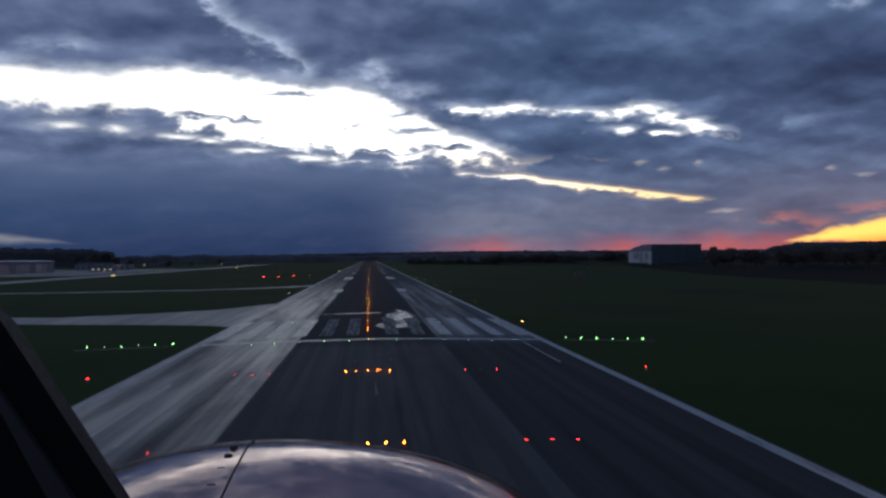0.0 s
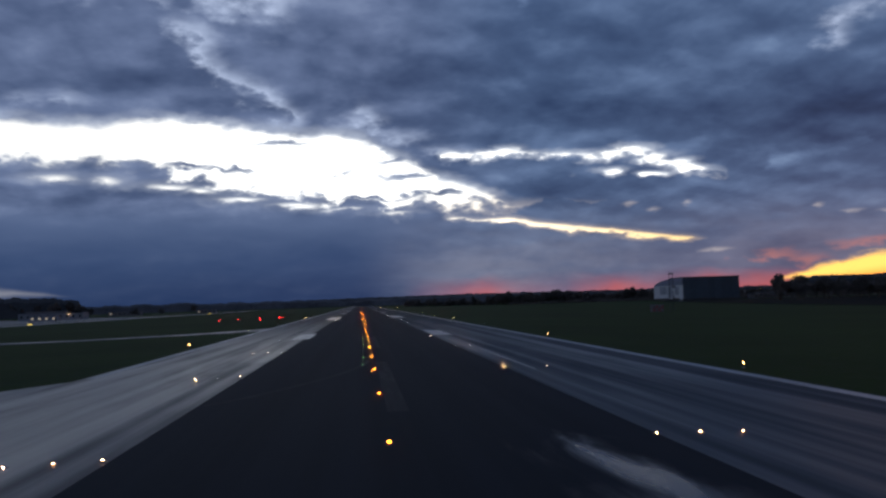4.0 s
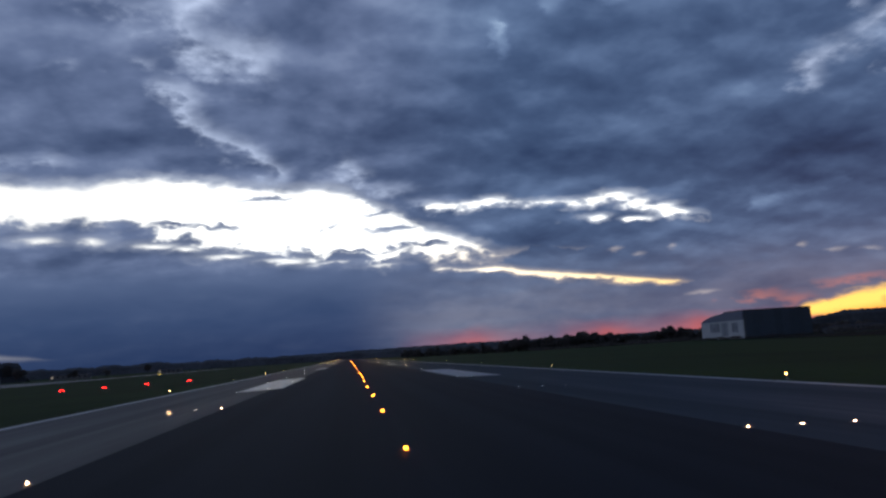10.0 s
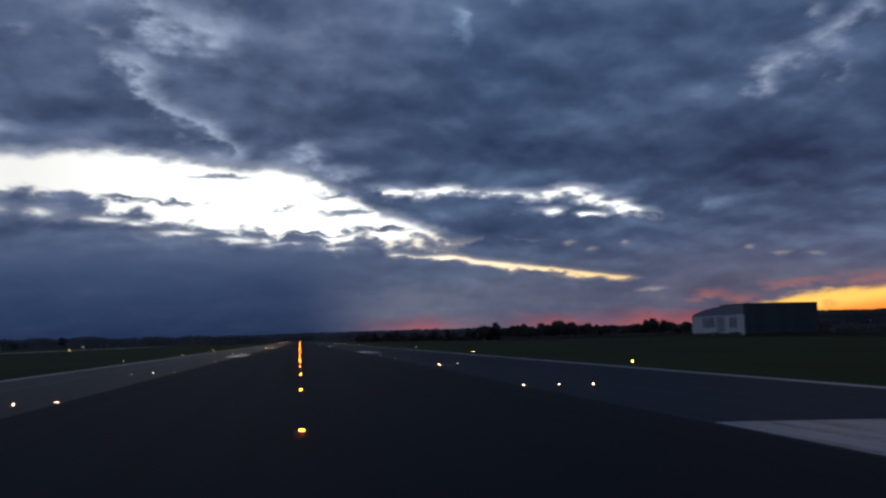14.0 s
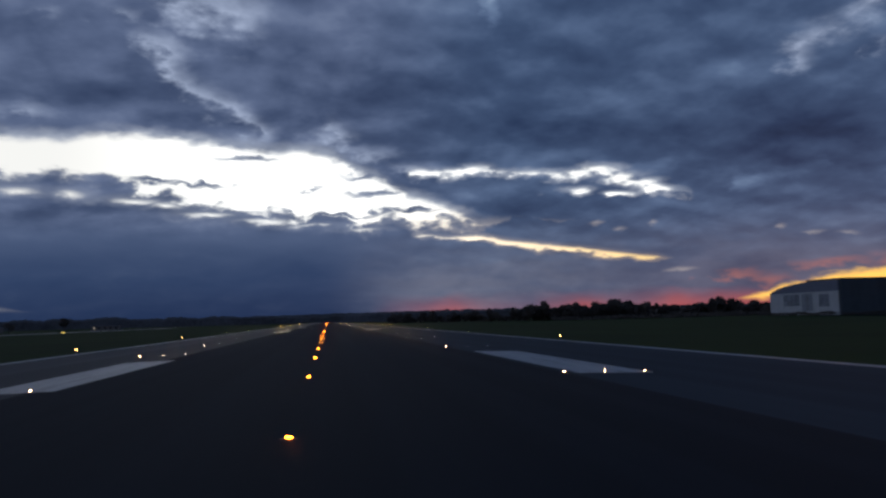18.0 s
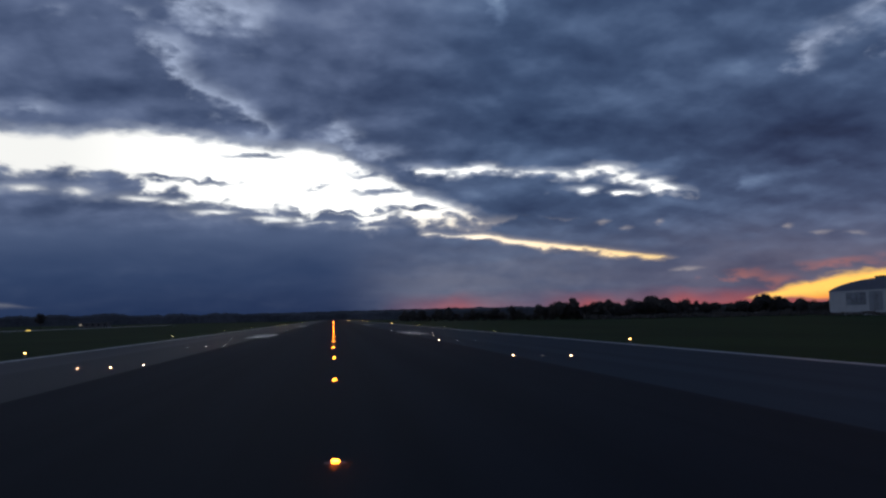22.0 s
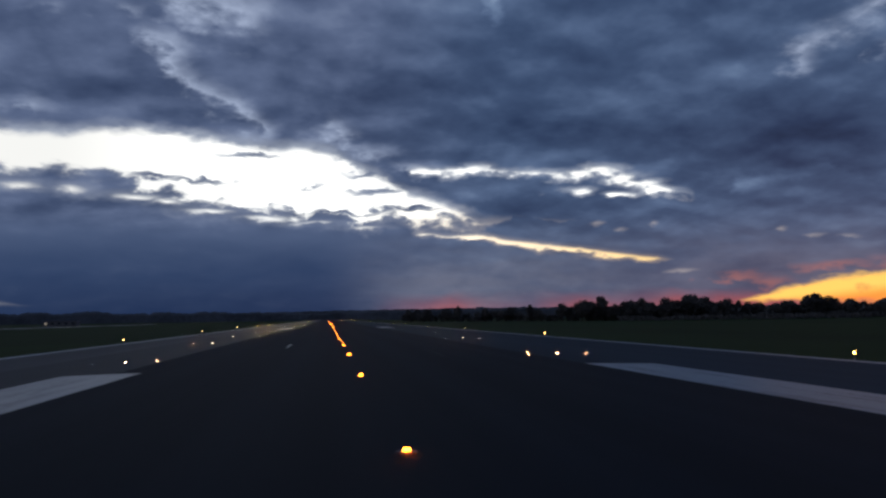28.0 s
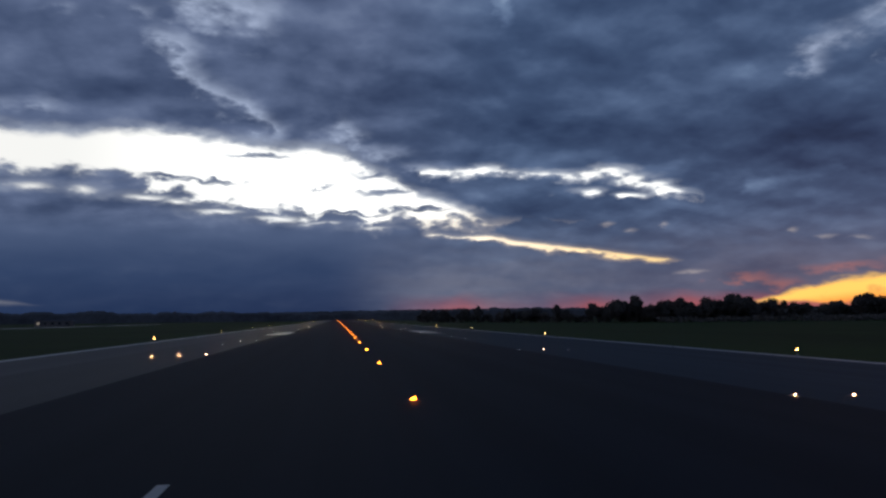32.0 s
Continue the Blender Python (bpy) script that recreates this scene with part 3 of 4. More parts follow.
build_ground()
END = 2600.0
LONG = [-160.0] + [float(v) for v in range(-120, 1000, 40)] + [1000.0, 1400.0, 2000.0, END]
lane("runway", [-8.75, -4.4, XC, 4.8, 9.0], LONG, M_CORE, label="dark new asphalt along the middle of the runway", category="runway")
lane("runway_side_west", [-21.85, -19.0, -14.0, -8.75], [-160.0, -60.0, 0.0, 120.0] + LONG[8:], M_SIDE_W, label="older paler damp asphalt beside the runway's middle, sky sheen painted in", category="runway")
lane("runway_side_east", [9.0, 14.0, 19.0, 23.15], LONG, M_SIDE_E, label="older paler damp asphalt beside the runway's middle, sky sheen painted in", category="runway")


def ground_strip(name, near, far, material, label, category, lift=0.04):
    """A paved strip on the grass between two lines of points."""
    bm = bmesh.new()
    rows = []
    for (x0, y0), (x1, y1) in zip(near, far):
        rows.append([bm.verts.new((x0 + (x1 - x0) * f, y0 + (y1 - y0) * f, terrain(x0 + (x1 - x0) * f, y0 + (y1 - y0) * f) + lift)) for f in (0, 0.33, 0.67, 1)])
    for a, b in zip(rows, rows[1:]):
        for k in range(3):
            bm.faces.new((a[k], a[k + 1], b[k + 1], b[k]))
    geo = bmesh.ops.extrude_face_region(bm, geom=bm.faces[:])
    for v in geo["geom"]:
        if isinstance(v, bmesh.types.BMVert):
            v.co.z -= 0.3
    bmesh.ops.recalc_face_normals(bm, faces=bm.faces[:])
    return tagged(part(name, bm, material), label, category, kind="structure")


ground_strip("taxiway_exit", [(-21.9, 30), (-26, 35), (-33, 40), (-43, 45), (-60, 52), (-100, 68), (-190, 105)],
             [(-21.9, 99), (-27, 90), (-33, 80), (-47, 73), (-63, 69), (-103, 86), (-192, 123)], M_TAXI, "pale damp taxiway leaving the runway", "taxiway")
ground_strip("service_road", [(-21.9, 214), (-35, 212), (-60, 211), (-120, 210), (-191, 210)], [(-21.9, 234), (-35, 222), (-60, 219), (-120, 218), (-191, 218)], M_TAXI, "narrow pale road across the grass", "road")
ground_strip("taxiway_parallel", [(-211, y) for y in (60, 300, 500, 800, 1200, 1600)], [(-192, y) for y in (60, 300, 500, 800, 1200, 1600)], M_TAXI, "long pale taxiway beside the runway", "taxiway", 0.06)
ground_strip("apron", [(-430, y) for y in (560, 700, 820, 1000)], [(-225, y) for y in (560, 700, 820, 1000)], M_APRON, "pale concrete apron before low airport buildings", "apron")

ground_strip("dark_field", [(205, -200), (212, 150), (228, 420), (268, 640), (345, 990)], [(900, -200), (900, 150), (820, 420), (700, 640), (384, 992)], M_FIELD, "dark rough field beyond the mown grass", "field", 0.22)

# ---------------------------------------------------------------- markings
PROUD = 0.006


def paint(name, x0, x1, y0, y1, material, label, category="marking", group="", lift=PROUD):
    xs = [x0, x1] if (x0 - XC) * (x1 - XC) >= 0 else [x0, XC, x1]
    for brk in (XC - 9, XC + 9):
        if x0 < brk < x1:
            xs = sorted(set(xs + [brk]))
    n = max(1, int((y1 - y0) / 60))
    ob = lane(name, xs, [y0 + (y1 - y0) * k / n for k in range(n + 1)], material, lift, 0.004, label, category)
    return tagged(ob, group=group)


paint("edge_line_east", XC + 21.35, XC + 22.25, -160, END, M_PAINT, "long white painted line along the runway's edge", "edge line")
paint("edge_line_west", XC - 22.25, XC - 21.35, 100, END, M_PAINT, "long white painted line along the runway's edge", "edge line")
paint("edge_line_west", XC - 22.25, XC - 21.35, -160, 22, M_PAINT, "long white painted line along the runway's edge", "edge line")
paint("threshold_line", XC - 21.3, 8.4, 1.0, 2.6, M_PAINT_WET, "worn grey painted line across the runway's start", "threshold line")
paint("threshold_line", 8.42, XC + 21.3, 1.0, 2.6, M_PAINT, "white painted line across the runway's start", "threshold line")
for k in range(6):
    for side in (-1, 1):
        a = 1.8 + 3.6 * k
        x0, x1 = sorted((XC + side * a, XC + side * (a + 1.8)))
        mat = M_PAINT_WORN if k < 2 else M_PAINT if side > 0 else M_PAINT_WET
        paint("threshold_stripe", x0, x1, 8.0, 38.5, mat, "rubber-stained grey threshold stripe" if k < 2 else "worn damp grey threshold stripe" if side < 0 else "broad white threshold stripe on damp asphalt", "threshold stripe", "threshold stripes")
for y0, y1, w0, w1 in ((152.5, 173.8, 8.7, 11.4), (302.4, 346.6, 8.5, 12.7), (451.6, 473.0, 8.7, 11.4), (602.6, 623.0, 8.4, 11.2), (752.5, 774.0, 8.7, 11.4)):
    for side in (-1, 1):
        x0, x1 = sorted((XC + side * w0, XC + side * w1))
        wide = w1 - w0 > 3
        paint("aiming_point_bar" if wide else "touchdown_bar", x0, x1, y0, y1, M_PAINT if side > 0 else M_PAINT_WET, "large worn white bar beside the runway's middle" if side > 0 else "large damp grey-white bar beside the runway's middle", "marking", "touchdown bars")
for k in range(2):
    paint("centre_dash", XC - 0.45, XC + 0.45, 70 + 50 * k, 100 + 50 * k, M_PAINT_FAINT, "faded centre line dash under tyre rubber", "centre dash", "centre line dashes")
paint("centre_dash", XC - 0.1, XC + 0.12, -42, -24, M_YELLOW, "faded yellow stem of an arrow before the threshold", "marking")
for side in (-1, 1):
    bm = bmesh.new()
    pts = [(XC, -13.2), (XC + side * 2.25, -21.4), (XC + side * 2.25, -22.4), (XC, -14.4)]
    vs = [bm.verts.new((x, y, crown(x) + 0.007)) for x, y in pts]
    bm.faces.new(vs if side < 0 else vs[::-1])
    geo = bmesh.ops.extrude_face_region(bm, geom=bm.faces[:])
    for v in geo["geom"]:
        if isinstance(v, bmesh.types.BMVert):
            v.co.z -= 0.004
    bmesh.ops.recalc_face_normals(bm, faces=bm.faces[:])
    tagged(part("chevron_arm", bm, M_YELLOW), "faded arm of the arrow before the threshold", "marking", "arrow arms", "structure")
paint("side_line", 10.6, 10.78, 90, 116, M_LINE, "thin white line along the old asphalt", "marking")
paint("side_line", 19.3, 19.5, -22, -1.5, M_LINE, "thin white line along the old asphalt", "marking")
paint("guide_line", 4.36, 4.5, 630.5, 639, M_PAINT_FAINT, "short faded thin line on the dark asphalt", "marking")
paint("guide_line", -3.72, -3.57, 646, 653.7, M_LINE, "short thin white line on the dark asphalt", "marking")
paint("side_line", -16.9, -16.6, -56, -32, M_LINE, "thin white line on the old asphalt", "marking")
paint("side_line", -14.5, -14.2, -56, -40, M_LINE, "thin white line on the old asphalt", "marking")


def curved_line(name, points, wide, material, label):
    """A narrow painted curve that follows the runway's crown."""
    bm = bmesh.new()
    rows = []
    for k, (x, y) in enumerate(points):
        a, b = points[max(k - 1, 0)], points[min(k + 1, len(points) - 1)]
        side = Vector((b[1] - a[1], a[0] - b[0])).normalized() * wide / 2
        rows.append([bm.verts.new((x + f * side.x, y + f * side.y, crown(x + f * side.x) + 0.007)) for f in (-1, 1)])
    for a, b in zip(rows, rows[1:]):
        bm.faces.new((a[0], a[1], b[1], b[0]))
    geo = bmesh.ops.extrude_face_region(bm, geom=bm.faces[:])
    for v in geo["geom"]:
        if isinstance(v, bmesh.types.BMVert):
            v.co.z -= 0.004
    bmesh.ops.recalc_face_normals(bm, faces=bm.faces[:])
    return tagged(part(name, bm, material), label, "marking", kind="structure")


curved_line("lead_off_line", [(-8.4 + 8.2 * math.sin(k / 12 * 1.45), 76 + 27 * (k / 12) ** 1.15) for k in range(13)], 0.3, M_PAINT_FAINT, "faded line curving from the centre line to the taxiway")


# ---------------------------------------------------------------- lights
def inset_light(name, glass, label, size=0.041):
    """A flush fixture: steel ring with bolts, raised cover, and a small bright lens on its approach side."""
    ob = new(name)
    bm = bmesh.new()
    lathe(bm, [(0.15, -0.02), (0.15, 0.003), (0.11, 0.012), (0.09, 0.014)], 14)
    part("ring", bm, M_RING, ob)
    bm = bmesh.new()
    lathe(bm, [(0.088, 0.008), (0.075, 0.020), (0.03, 0.024)], 12, Matrix.Translation((0, 0.01, 0)))
    part("cover", bm, M_STEEL, ob)
    bm = bmesh.new()
    lathe(bm, [(size, 0.010), (size * 0.92, 0.022 + size * 0.3), (size * 0.6, 0.028 + size * 0.55), (size * 0.2, 0.03 + size * 0.62)], 10, Matrix.Translation((0, -0.03, 0)) @ Matrix.Diagonal((1.4, 0.9, 1.0, 1)))
    part("lens", bm, glass, ob, smooth=True)
    return tagged(ob, label, "runway light")


def post_light(glass, label, tall=0.30, size=0.038):
    """A light on a thin breakable stem."""
    ob = new("edge_light")
    bm = bmesh.new()
    lathe(bm, [(0.13, -0.05), (0.13, 0.01), (0.10, 0.02)], 12)
    part("base_plate", bm, M_STEEL, ob)
    bm = bmesh.new()
    lathe(bm, [(0.025, 0.0), (0.025, tall - 0.08), (0.06, tall - 0.06), (0.07, tall)], 10)
    part("stem", bm, M_STEEL, ob)
    bm = bmesh.new()
    lathe(bm, [(size, tall), (size * 1.04, tall + 0.03), (size * 0.9, tall + 0.07), (size * 0.4, tall + 0.09)], 10)
    part("lens", bm, glass, ob, smooth=True)
    return tagged(ob, label, "edge light")


def spread(first, places, group):
    """The first one goes to the first place, copies to the others."""
    tagged(first, group=group)
    for k, p in enumerate(places):
        if k:
            copy_thing(first, Matrix.Translation(p))
    first.matrix_basis = Matrix.Translation(places[0])


on = lambda x, y: (x, y, crown(x))  # noqa: E731
spread(inset_light("centre_light", G_AMBER, "glowing amber light set flush in the dark asphalt"), [on(0, 2.38 + 15 * k) for k in range(172)], "centre line lights")
spread(inset_light("touchdown_light", G_WARM, "small glowing white light in a row of three", 0.019),
       [on(s * (9 + 1.5 * j), 2.33 + 30 * k) for k in range(1, 31) for s in (-1, 1) for j in range(3)], "touchdown zone lights")
spread(inset_light("side_row_light", G_RED, "glowing red light in a row of three before the threshold", 0.029),
       [on(s * (9 + 1.5 * j), 2.33 - 30 * k) for k in (1, 2, 3) for s in (-1, 1) for j in range(3)], "red side row lights")
spread(inset_light("approach_light", G_AMBER, "glowing amber approach light in a row of five"),
       [on(1.0 * j, 2.1 - 30 * k) for k in (1, 2, 3) for j in range(-2, 3)], "approach row lights")
spread(inset_light("threshold_light", G_GREEN, "glowing green light across the runway's start", 0.034), [on(-14.43 + 3.01 * k, 0.1) for k in range(12)], "threshold lights")
spread(inset_light("guide_light", G_GREEN, "small green guide light beside the centre line", 0.012), [on(-0.72, y) for y in (97, 107, 117, 127, 137.5, 148, 158)], "green guide lights")
off = lambda x, y: (x, y, terrain(x, y))  # noqa: E731
spread(post_light(G_EDGE, "glowing warm light on a short stem at the runway's edge", 0.30, 0.05),
       [off(XC + s * 24.6, 30 + 60 * k) for k in range(43) for s in (-1, 1) if s > 0 or k > 1], "edge lights")
spread(post_light(G_GREEN, "green wing bar light on a short stem in the grass", 0.25, 0.04),
       [off(XC + s * (25.2 + 2.1 * k), 3.0) for k in range(6) for s in (-1, 1)], "wing bar lights")
for side in (-1, 1):
    a, b = sorted((XC + side * 25.6, XC + side * 37.0))
    ground_strip("wing_bar_base", [(a, 2.3), (a + (b - a) / 2, 2.3), (b, 2.3)], [(a, 2.6), (a + (b - a) / 2, 2.6), (b, 2.6)], M_APRON, "narrow concrete strip in the grass beside the wing bar lights", "concrete strip", 0.03)
spread(post_light(G_RED, "red light on a short stem beside the asphalt", 0.25, 0.04), [off(XC + s * 26.0, -26.5) for s in (-1, 1)], "red end lights")


def approach_slope_box():
    ob = new("approach_slope_light")
    bm = bmesh.new()
    vs = box(bm, -0.55, 0.55, -0.45, 0.45, 0.35, 0.85)
    bmesh.ops.bevel(bm, geom=bm.edges[:], offset=0.04, segments=1, affect="EDGES")
    part("housing", bm, M_BLACK, ob)
    for x in (-0.27, 0.27):
        bm = bmesh.new()
        lathe(bm, [(0.11, 0), (0.11, 0.04), (0.07, 0.06)], 14, Matrix.Translation((x, -0.44, 0.6)) @ Matrix.Rotation(radians(90), 4, "X"))
        part("lens", bm, G_RED, ob, smooth=True)
    for x in (-0.45, 0.45):
        for y in (-0.35, 0.35):
            bm = bmesh.new()
            lathe(bm, [(0.03, -0.1), (0.03, 0.37)], 8, Matrix.Translation((x, y, 0)))
            part("leg", bm, M_STEEL, ob)
    return tagged(ob, "dark box with two red lamps standing in the grass", "approach light")


spread(approach_slope_box(), [off(x, 411) for x in (-63.4, -54.4, -45.5, -36.4)], "approach slope lights")


# ---------------------------------------------------------------- distance
def ridge(name, az0, az1, dist, tops, label, material, rough=3.0, step=0.12, base=-6.0):
    """A far belt of woodland or hills round the airfield: a thick uneven bank, not a card."""
    bm = bmesh.new()
    n = int((az1 - az0) / step)
    front, crest, rear = [], [], []
    for k in range(n + 1):
        a = az0 + (az1 - az0) * k / n
        h = dist * math.tan(radians(np.interp(a, [p for p, _ in tops], [v for _, v in tops])))
        h += rough * (noise.noise((a * 1.3, dist * 0.01, 0)) + 0.6 * noise.noise((a * 4.1, dist * 0.02, 3)) + 0.35 * noise.noise((a * 11, 1, 5)))
        s, c = math.sin(radians(a)), math.cos(radians(a))
        front.append(bm.verts.new((s * (dist - 40), c * (dist - 40), base)))
        crest.append((bm.verts.new((s * (dist - 25), c * (dist - 25), h * 0.75)), bm.verts.new((s * dist, c * dist, h))))
        rear.append(bm.verts.new((s * (dist + 150), c * (dist + 150), base)))
    for k in range(n):
        bm.faces.new((front[k + 1], front[k], crest[k][0], crest[k + 1][0]))
        bm.faces.new((crest[k + 1][0], crest[k][0], crest[k][1], crest[k + 1][1]))
        bm.faces.new((crest[k + 1][1], crest[k][1], rear[k], rear[k + 1]))
    bmesh.ops.recalc_face_normals(bm, faces=bm.faces[:])
    ob = part(name, bm, material)
    return tagged(ob, label, "hills", kind="structure")


ridge("far_hills", -60, 60, 4300, [(-60, 0.7), (-24, 0.45), (-16, 0.3), (-6, 0.4), (1, 0.5), (8, 0.55), (16, 0.5), (30, 0.45), (60, 0.8)], "low far hills under the evening clouds", M_HILL, 5.0)
ridge("woodland_belt", -55, 19, 2560, [(-55, 0.6), (-20, 0.5), (-9, 0.46), (0, 0.35), (4, 0.5), (12, 0.5), (19, 0.3)], "dark far woodland beyond the airfield", M_HILL, 4.5, 0.05)
ridge("wooded_hill", 25.4, 60, 2450, [(25.4, 0.05), (26.6, 0.18), (28, 0.78), (30, 1.02), (33.5, 1.05), (40, 1.0), (60, 1.0)], "dark wooded hill below the sunset", M_HILL, 4.5, 0.05)
ridge("wooded_rise", -48, -17.2, 1520, [(-48, 1.3), (-24, 1.2), (-19, 1.1), (-17.6, 0.9), (-17.2, 0.1)], "dark wooded rise behind the airport buildings", M_HILL, 3.5, 0.08)


def tree(name, tall, wide, seed):
    """A broadleaf tree: tapered trunk, limbs, and a crown of many leaf clumps with gaps."""
    rnd = random.Random(seed)
    ob = new(name)
    bm = bmesh.new()
    lathe(bm, [(0.035 * tall, -0.6), (0.026 * tall, 0.12 * tall), (0.018 * tall, 0.4 * tall), (0.006 * tall, 0.8 * tall)], 8)
    tips = []
    for k in range(11):
        a, lean = rnd.uniform(0, 6.28), rnd.uniform(25, 70)
        h = rnd.uniform(0.25, 0.7) * tall
        length = rnd.uniform(0.25, 0.45) * tall * (1.1 - 0.5 * h / tall)
        m = Matrix.Translation((0, 0, h)) @ Matrix.Rotation(a, 4, "Z") @ Matrix.Rotation(radians(lean), 4, "Y")
        lathe(bm, [(0.011 * tall, 0), (0.007 * tall, length * 0.6), (0.002 * tall, length)], 6, m)
        tips.append(m @ Vector((0, 0, length)))
        tips.append(m @ Vector((0, 0, length * 0.6)))
    tips += [Vector((0, 0, tall * v)) for v in (0.62, 0.75, 0.88)]
    part("trunk", bm, M_BARK, ob)
    verts, faces = [], []
    for t in tips:
        r = rnd.uniform(0.09, 0.16) * tall
        for _ in range(95):
            d = Vector((rnd.gauss(0, 1), rnd.gauss(0, 1), rnd.gauss(0, 0.8)))
            d = d.normalized() * r * rnd.random() ** 0.4
            c = Vector((t.x * wide, t.y * wide, t.z)) + d
            if c.z < 0.12 * tall:
                continue
            q = Euler((rnd.uniform(0, 3), rnd.uniform(0, 3), rnd.uniform(0, 6))).to_matrix()
            s = rnd.uniform(0.016, 0.034) * tall
            b = len(verts)
            verts += [c + q @ Vector(p) * s for p in ((-1, -0.6, 0), (1, -0.7, 0.15), (0.9, 0.7, 0), (-0.8, 0.8, 0.2))]
            faces.append((b, b + 1, b + 2, b + 3))
    me = bpy.data.meshes.new("crown")
    me.from_pydata(verts, [], faces)
    me.materials.append(M_LEAF)
    leaf = new("crown", me)
    leaf.parent = ob
    return tagged(ob, "dark broadleaf tree against the evening sky", "tree")


TREES = [tree("tree", 17.0, 1.0, 1), tree("tree", 15.0, 1.3, 2), tree("tree", 19.0, 0.9, 3), tree("tree", 12.0, 1.4, 4)]
rnd = random.Random(11)
stands = []
for x0, y0, x1, y1, n, s0, s1 in (
    (262, 1205, 318, 1240, 14, 0.95, 1.18), (312, 1235, 400, 1262, 20, 0.66, 0.86), (392, 1232, 420, 1246, 8, 0.95, 1.1), (418, 1245, 480, 1290, 12, 0.66, 0.88), (470, 1280, 800, 1420, 40, 0.65, 0.9),
    (190, 1235, 262, 1215, 24, 0.75, 1.05), (70, 1380, 190, 1250, 30, 0.5, 0.75), (320, 655, 372, 668, 10, 1.0, 1.2), (372, 668, 470, 640, 14, 0.9, 1.15), (455, 770, 700, 700, 26, 0.8, 1.1), (480, 830, 640, 900, 16, 0.8, 1.1),
    (-560, 1390, -455, 1420, 12, 1.2, 1.6), (-330, 1120, -230, 1180, 5, 0.5, 0.7), (560, 1010, 760, 1080, 16, 0.7, 1.0), (430, 640, 700, 500, 22, 0.9, 1.3)):
    for k in range(n):
        f = (k + rnd.uniform(-0.3, 0.3)) / max(1, n - 1)
        x, y = x0 + (x1 - x0) * f + rnd.uniform(-7, 7), y0 + (y1 - y0) * f + rnd.uniform(-9, 9)
        stands.append((x, y, rnd.uniform(s0, s1)))
for k, (x, y, s) in enumerate(stands):
    src = TREES[k % 4]
    m = Matrix.Translation((x, y, terrain(x, y) - 0.1)) @ Matrix.Rotation(rnd.uniform(0, 6.28), 4, "Z")
    if k < 4:
        src.matrix_basis = m
        src.scale = (s, s, s)
        tagged(src, group="trees beyond the grass")
    else:
        c = copy_thing(src, m)
        c.matrix_basis = m @ Matrix.Diagonal((s, s, s, 1))


# ---------------------------------------------------------------- hangar
def hangar():
    ob = new("hangar")
    ob.location = (391, 1013, -4.2)
    bm = bmesh.new()
    box(bm, 0.6, 71.0, 0.0, 46.0, 0, 29.2)
    part("front_block", bm, M_DARK_CLAD, ob, "tall dark clad block")
    for k in range(9):
        bm = bmesh.new()
        box(bm, 1.0 + 7.8 * k, 1.0 + 7.8 * k + 7.5, -0.12, 0.02, 0.3, 28.6)
        part("cladding_panel", bm, M_DARK_CLAD, ob)
    bm = bmesh.new()
    box(bm, 0.2, 71.4, -0.4, 46.4, 29.2, 29.7)
    part("parapet", bm, M_BLACK, ob)
    bm = bmesh.new()
    box(bm, 0.0, 70.0, 3.0, 103.0, 0, 20.0)
    part("long_wall", bm, M_WHITE_CLAD, ob, "pale clad wall facing the runway")
    bm = bmesh.new()
    prof = [(2.6, 20.0), (2.6, 28.7)] + [(2.6 + 100.8 * k / 24, 20.0 + 8.7 * (1 - (k / 24) ** 3.2) ** 0.8) for k in range(1, 25)]
    rows = [[bm.verts.new((x, y, z)) for y, z in prof] for x in (-0.3, 70.3)]
    for k in range(len(prof) - 1):
        bm.faces.new((rows[0][k], rows[1][k], rows[1][k + 1], rows[0][k + 1]))
    bm.faces.new(rows[0])
    bm.faces.new(rows[1][::-1])
    bmesh.ops.recalc_face_normals(bm, faces=bm.faces[:])
    part("roof", bm, M_ROOF, ob, "blue-grey arched metal roof")
    for y0, y1, z0, z1 in ((57, 81, 9.0, 18.4), (15, 29, 8.0, 17.6)):
        win = new("window")
        win.parent = ob
        bm = bmesh.new()
        box(bm, -0.10, 0.02, y0, y1, z0, z1)
        part("window_frame", bm, M_ROOF, win)
        n = 4
        for k in range(n):
            a, b = y0 + (y1 - y0) * k / n + 0.25, y0 + (y1 - y0) * (k + 1) / n - 0.25
            for c, d in ((z0 + 0.3, (z0 + z1) / 2 - 0.15), ((z0 + z1) / 2 + 0.15, z1 - 0.3)):
                bm = bmesh.new()
                box(bm, -0.16, -0.08, a, b, c, d)
                part("pane", bm, M_PANE, win)
    for k in range(3):
        bm = bmesh.new()
        box(bm, -0.2, 0.02, 38 + 5.2 * k, 43 + 5.2 * k, 4.5, 18.8)
        part("sliding_door", bm, M_PANE, ob, "blue-grey sliding door leaf")
    return tagged(ob, "large hangar with a pale wall, arched roof and dark end block", "hangar")


hangar()


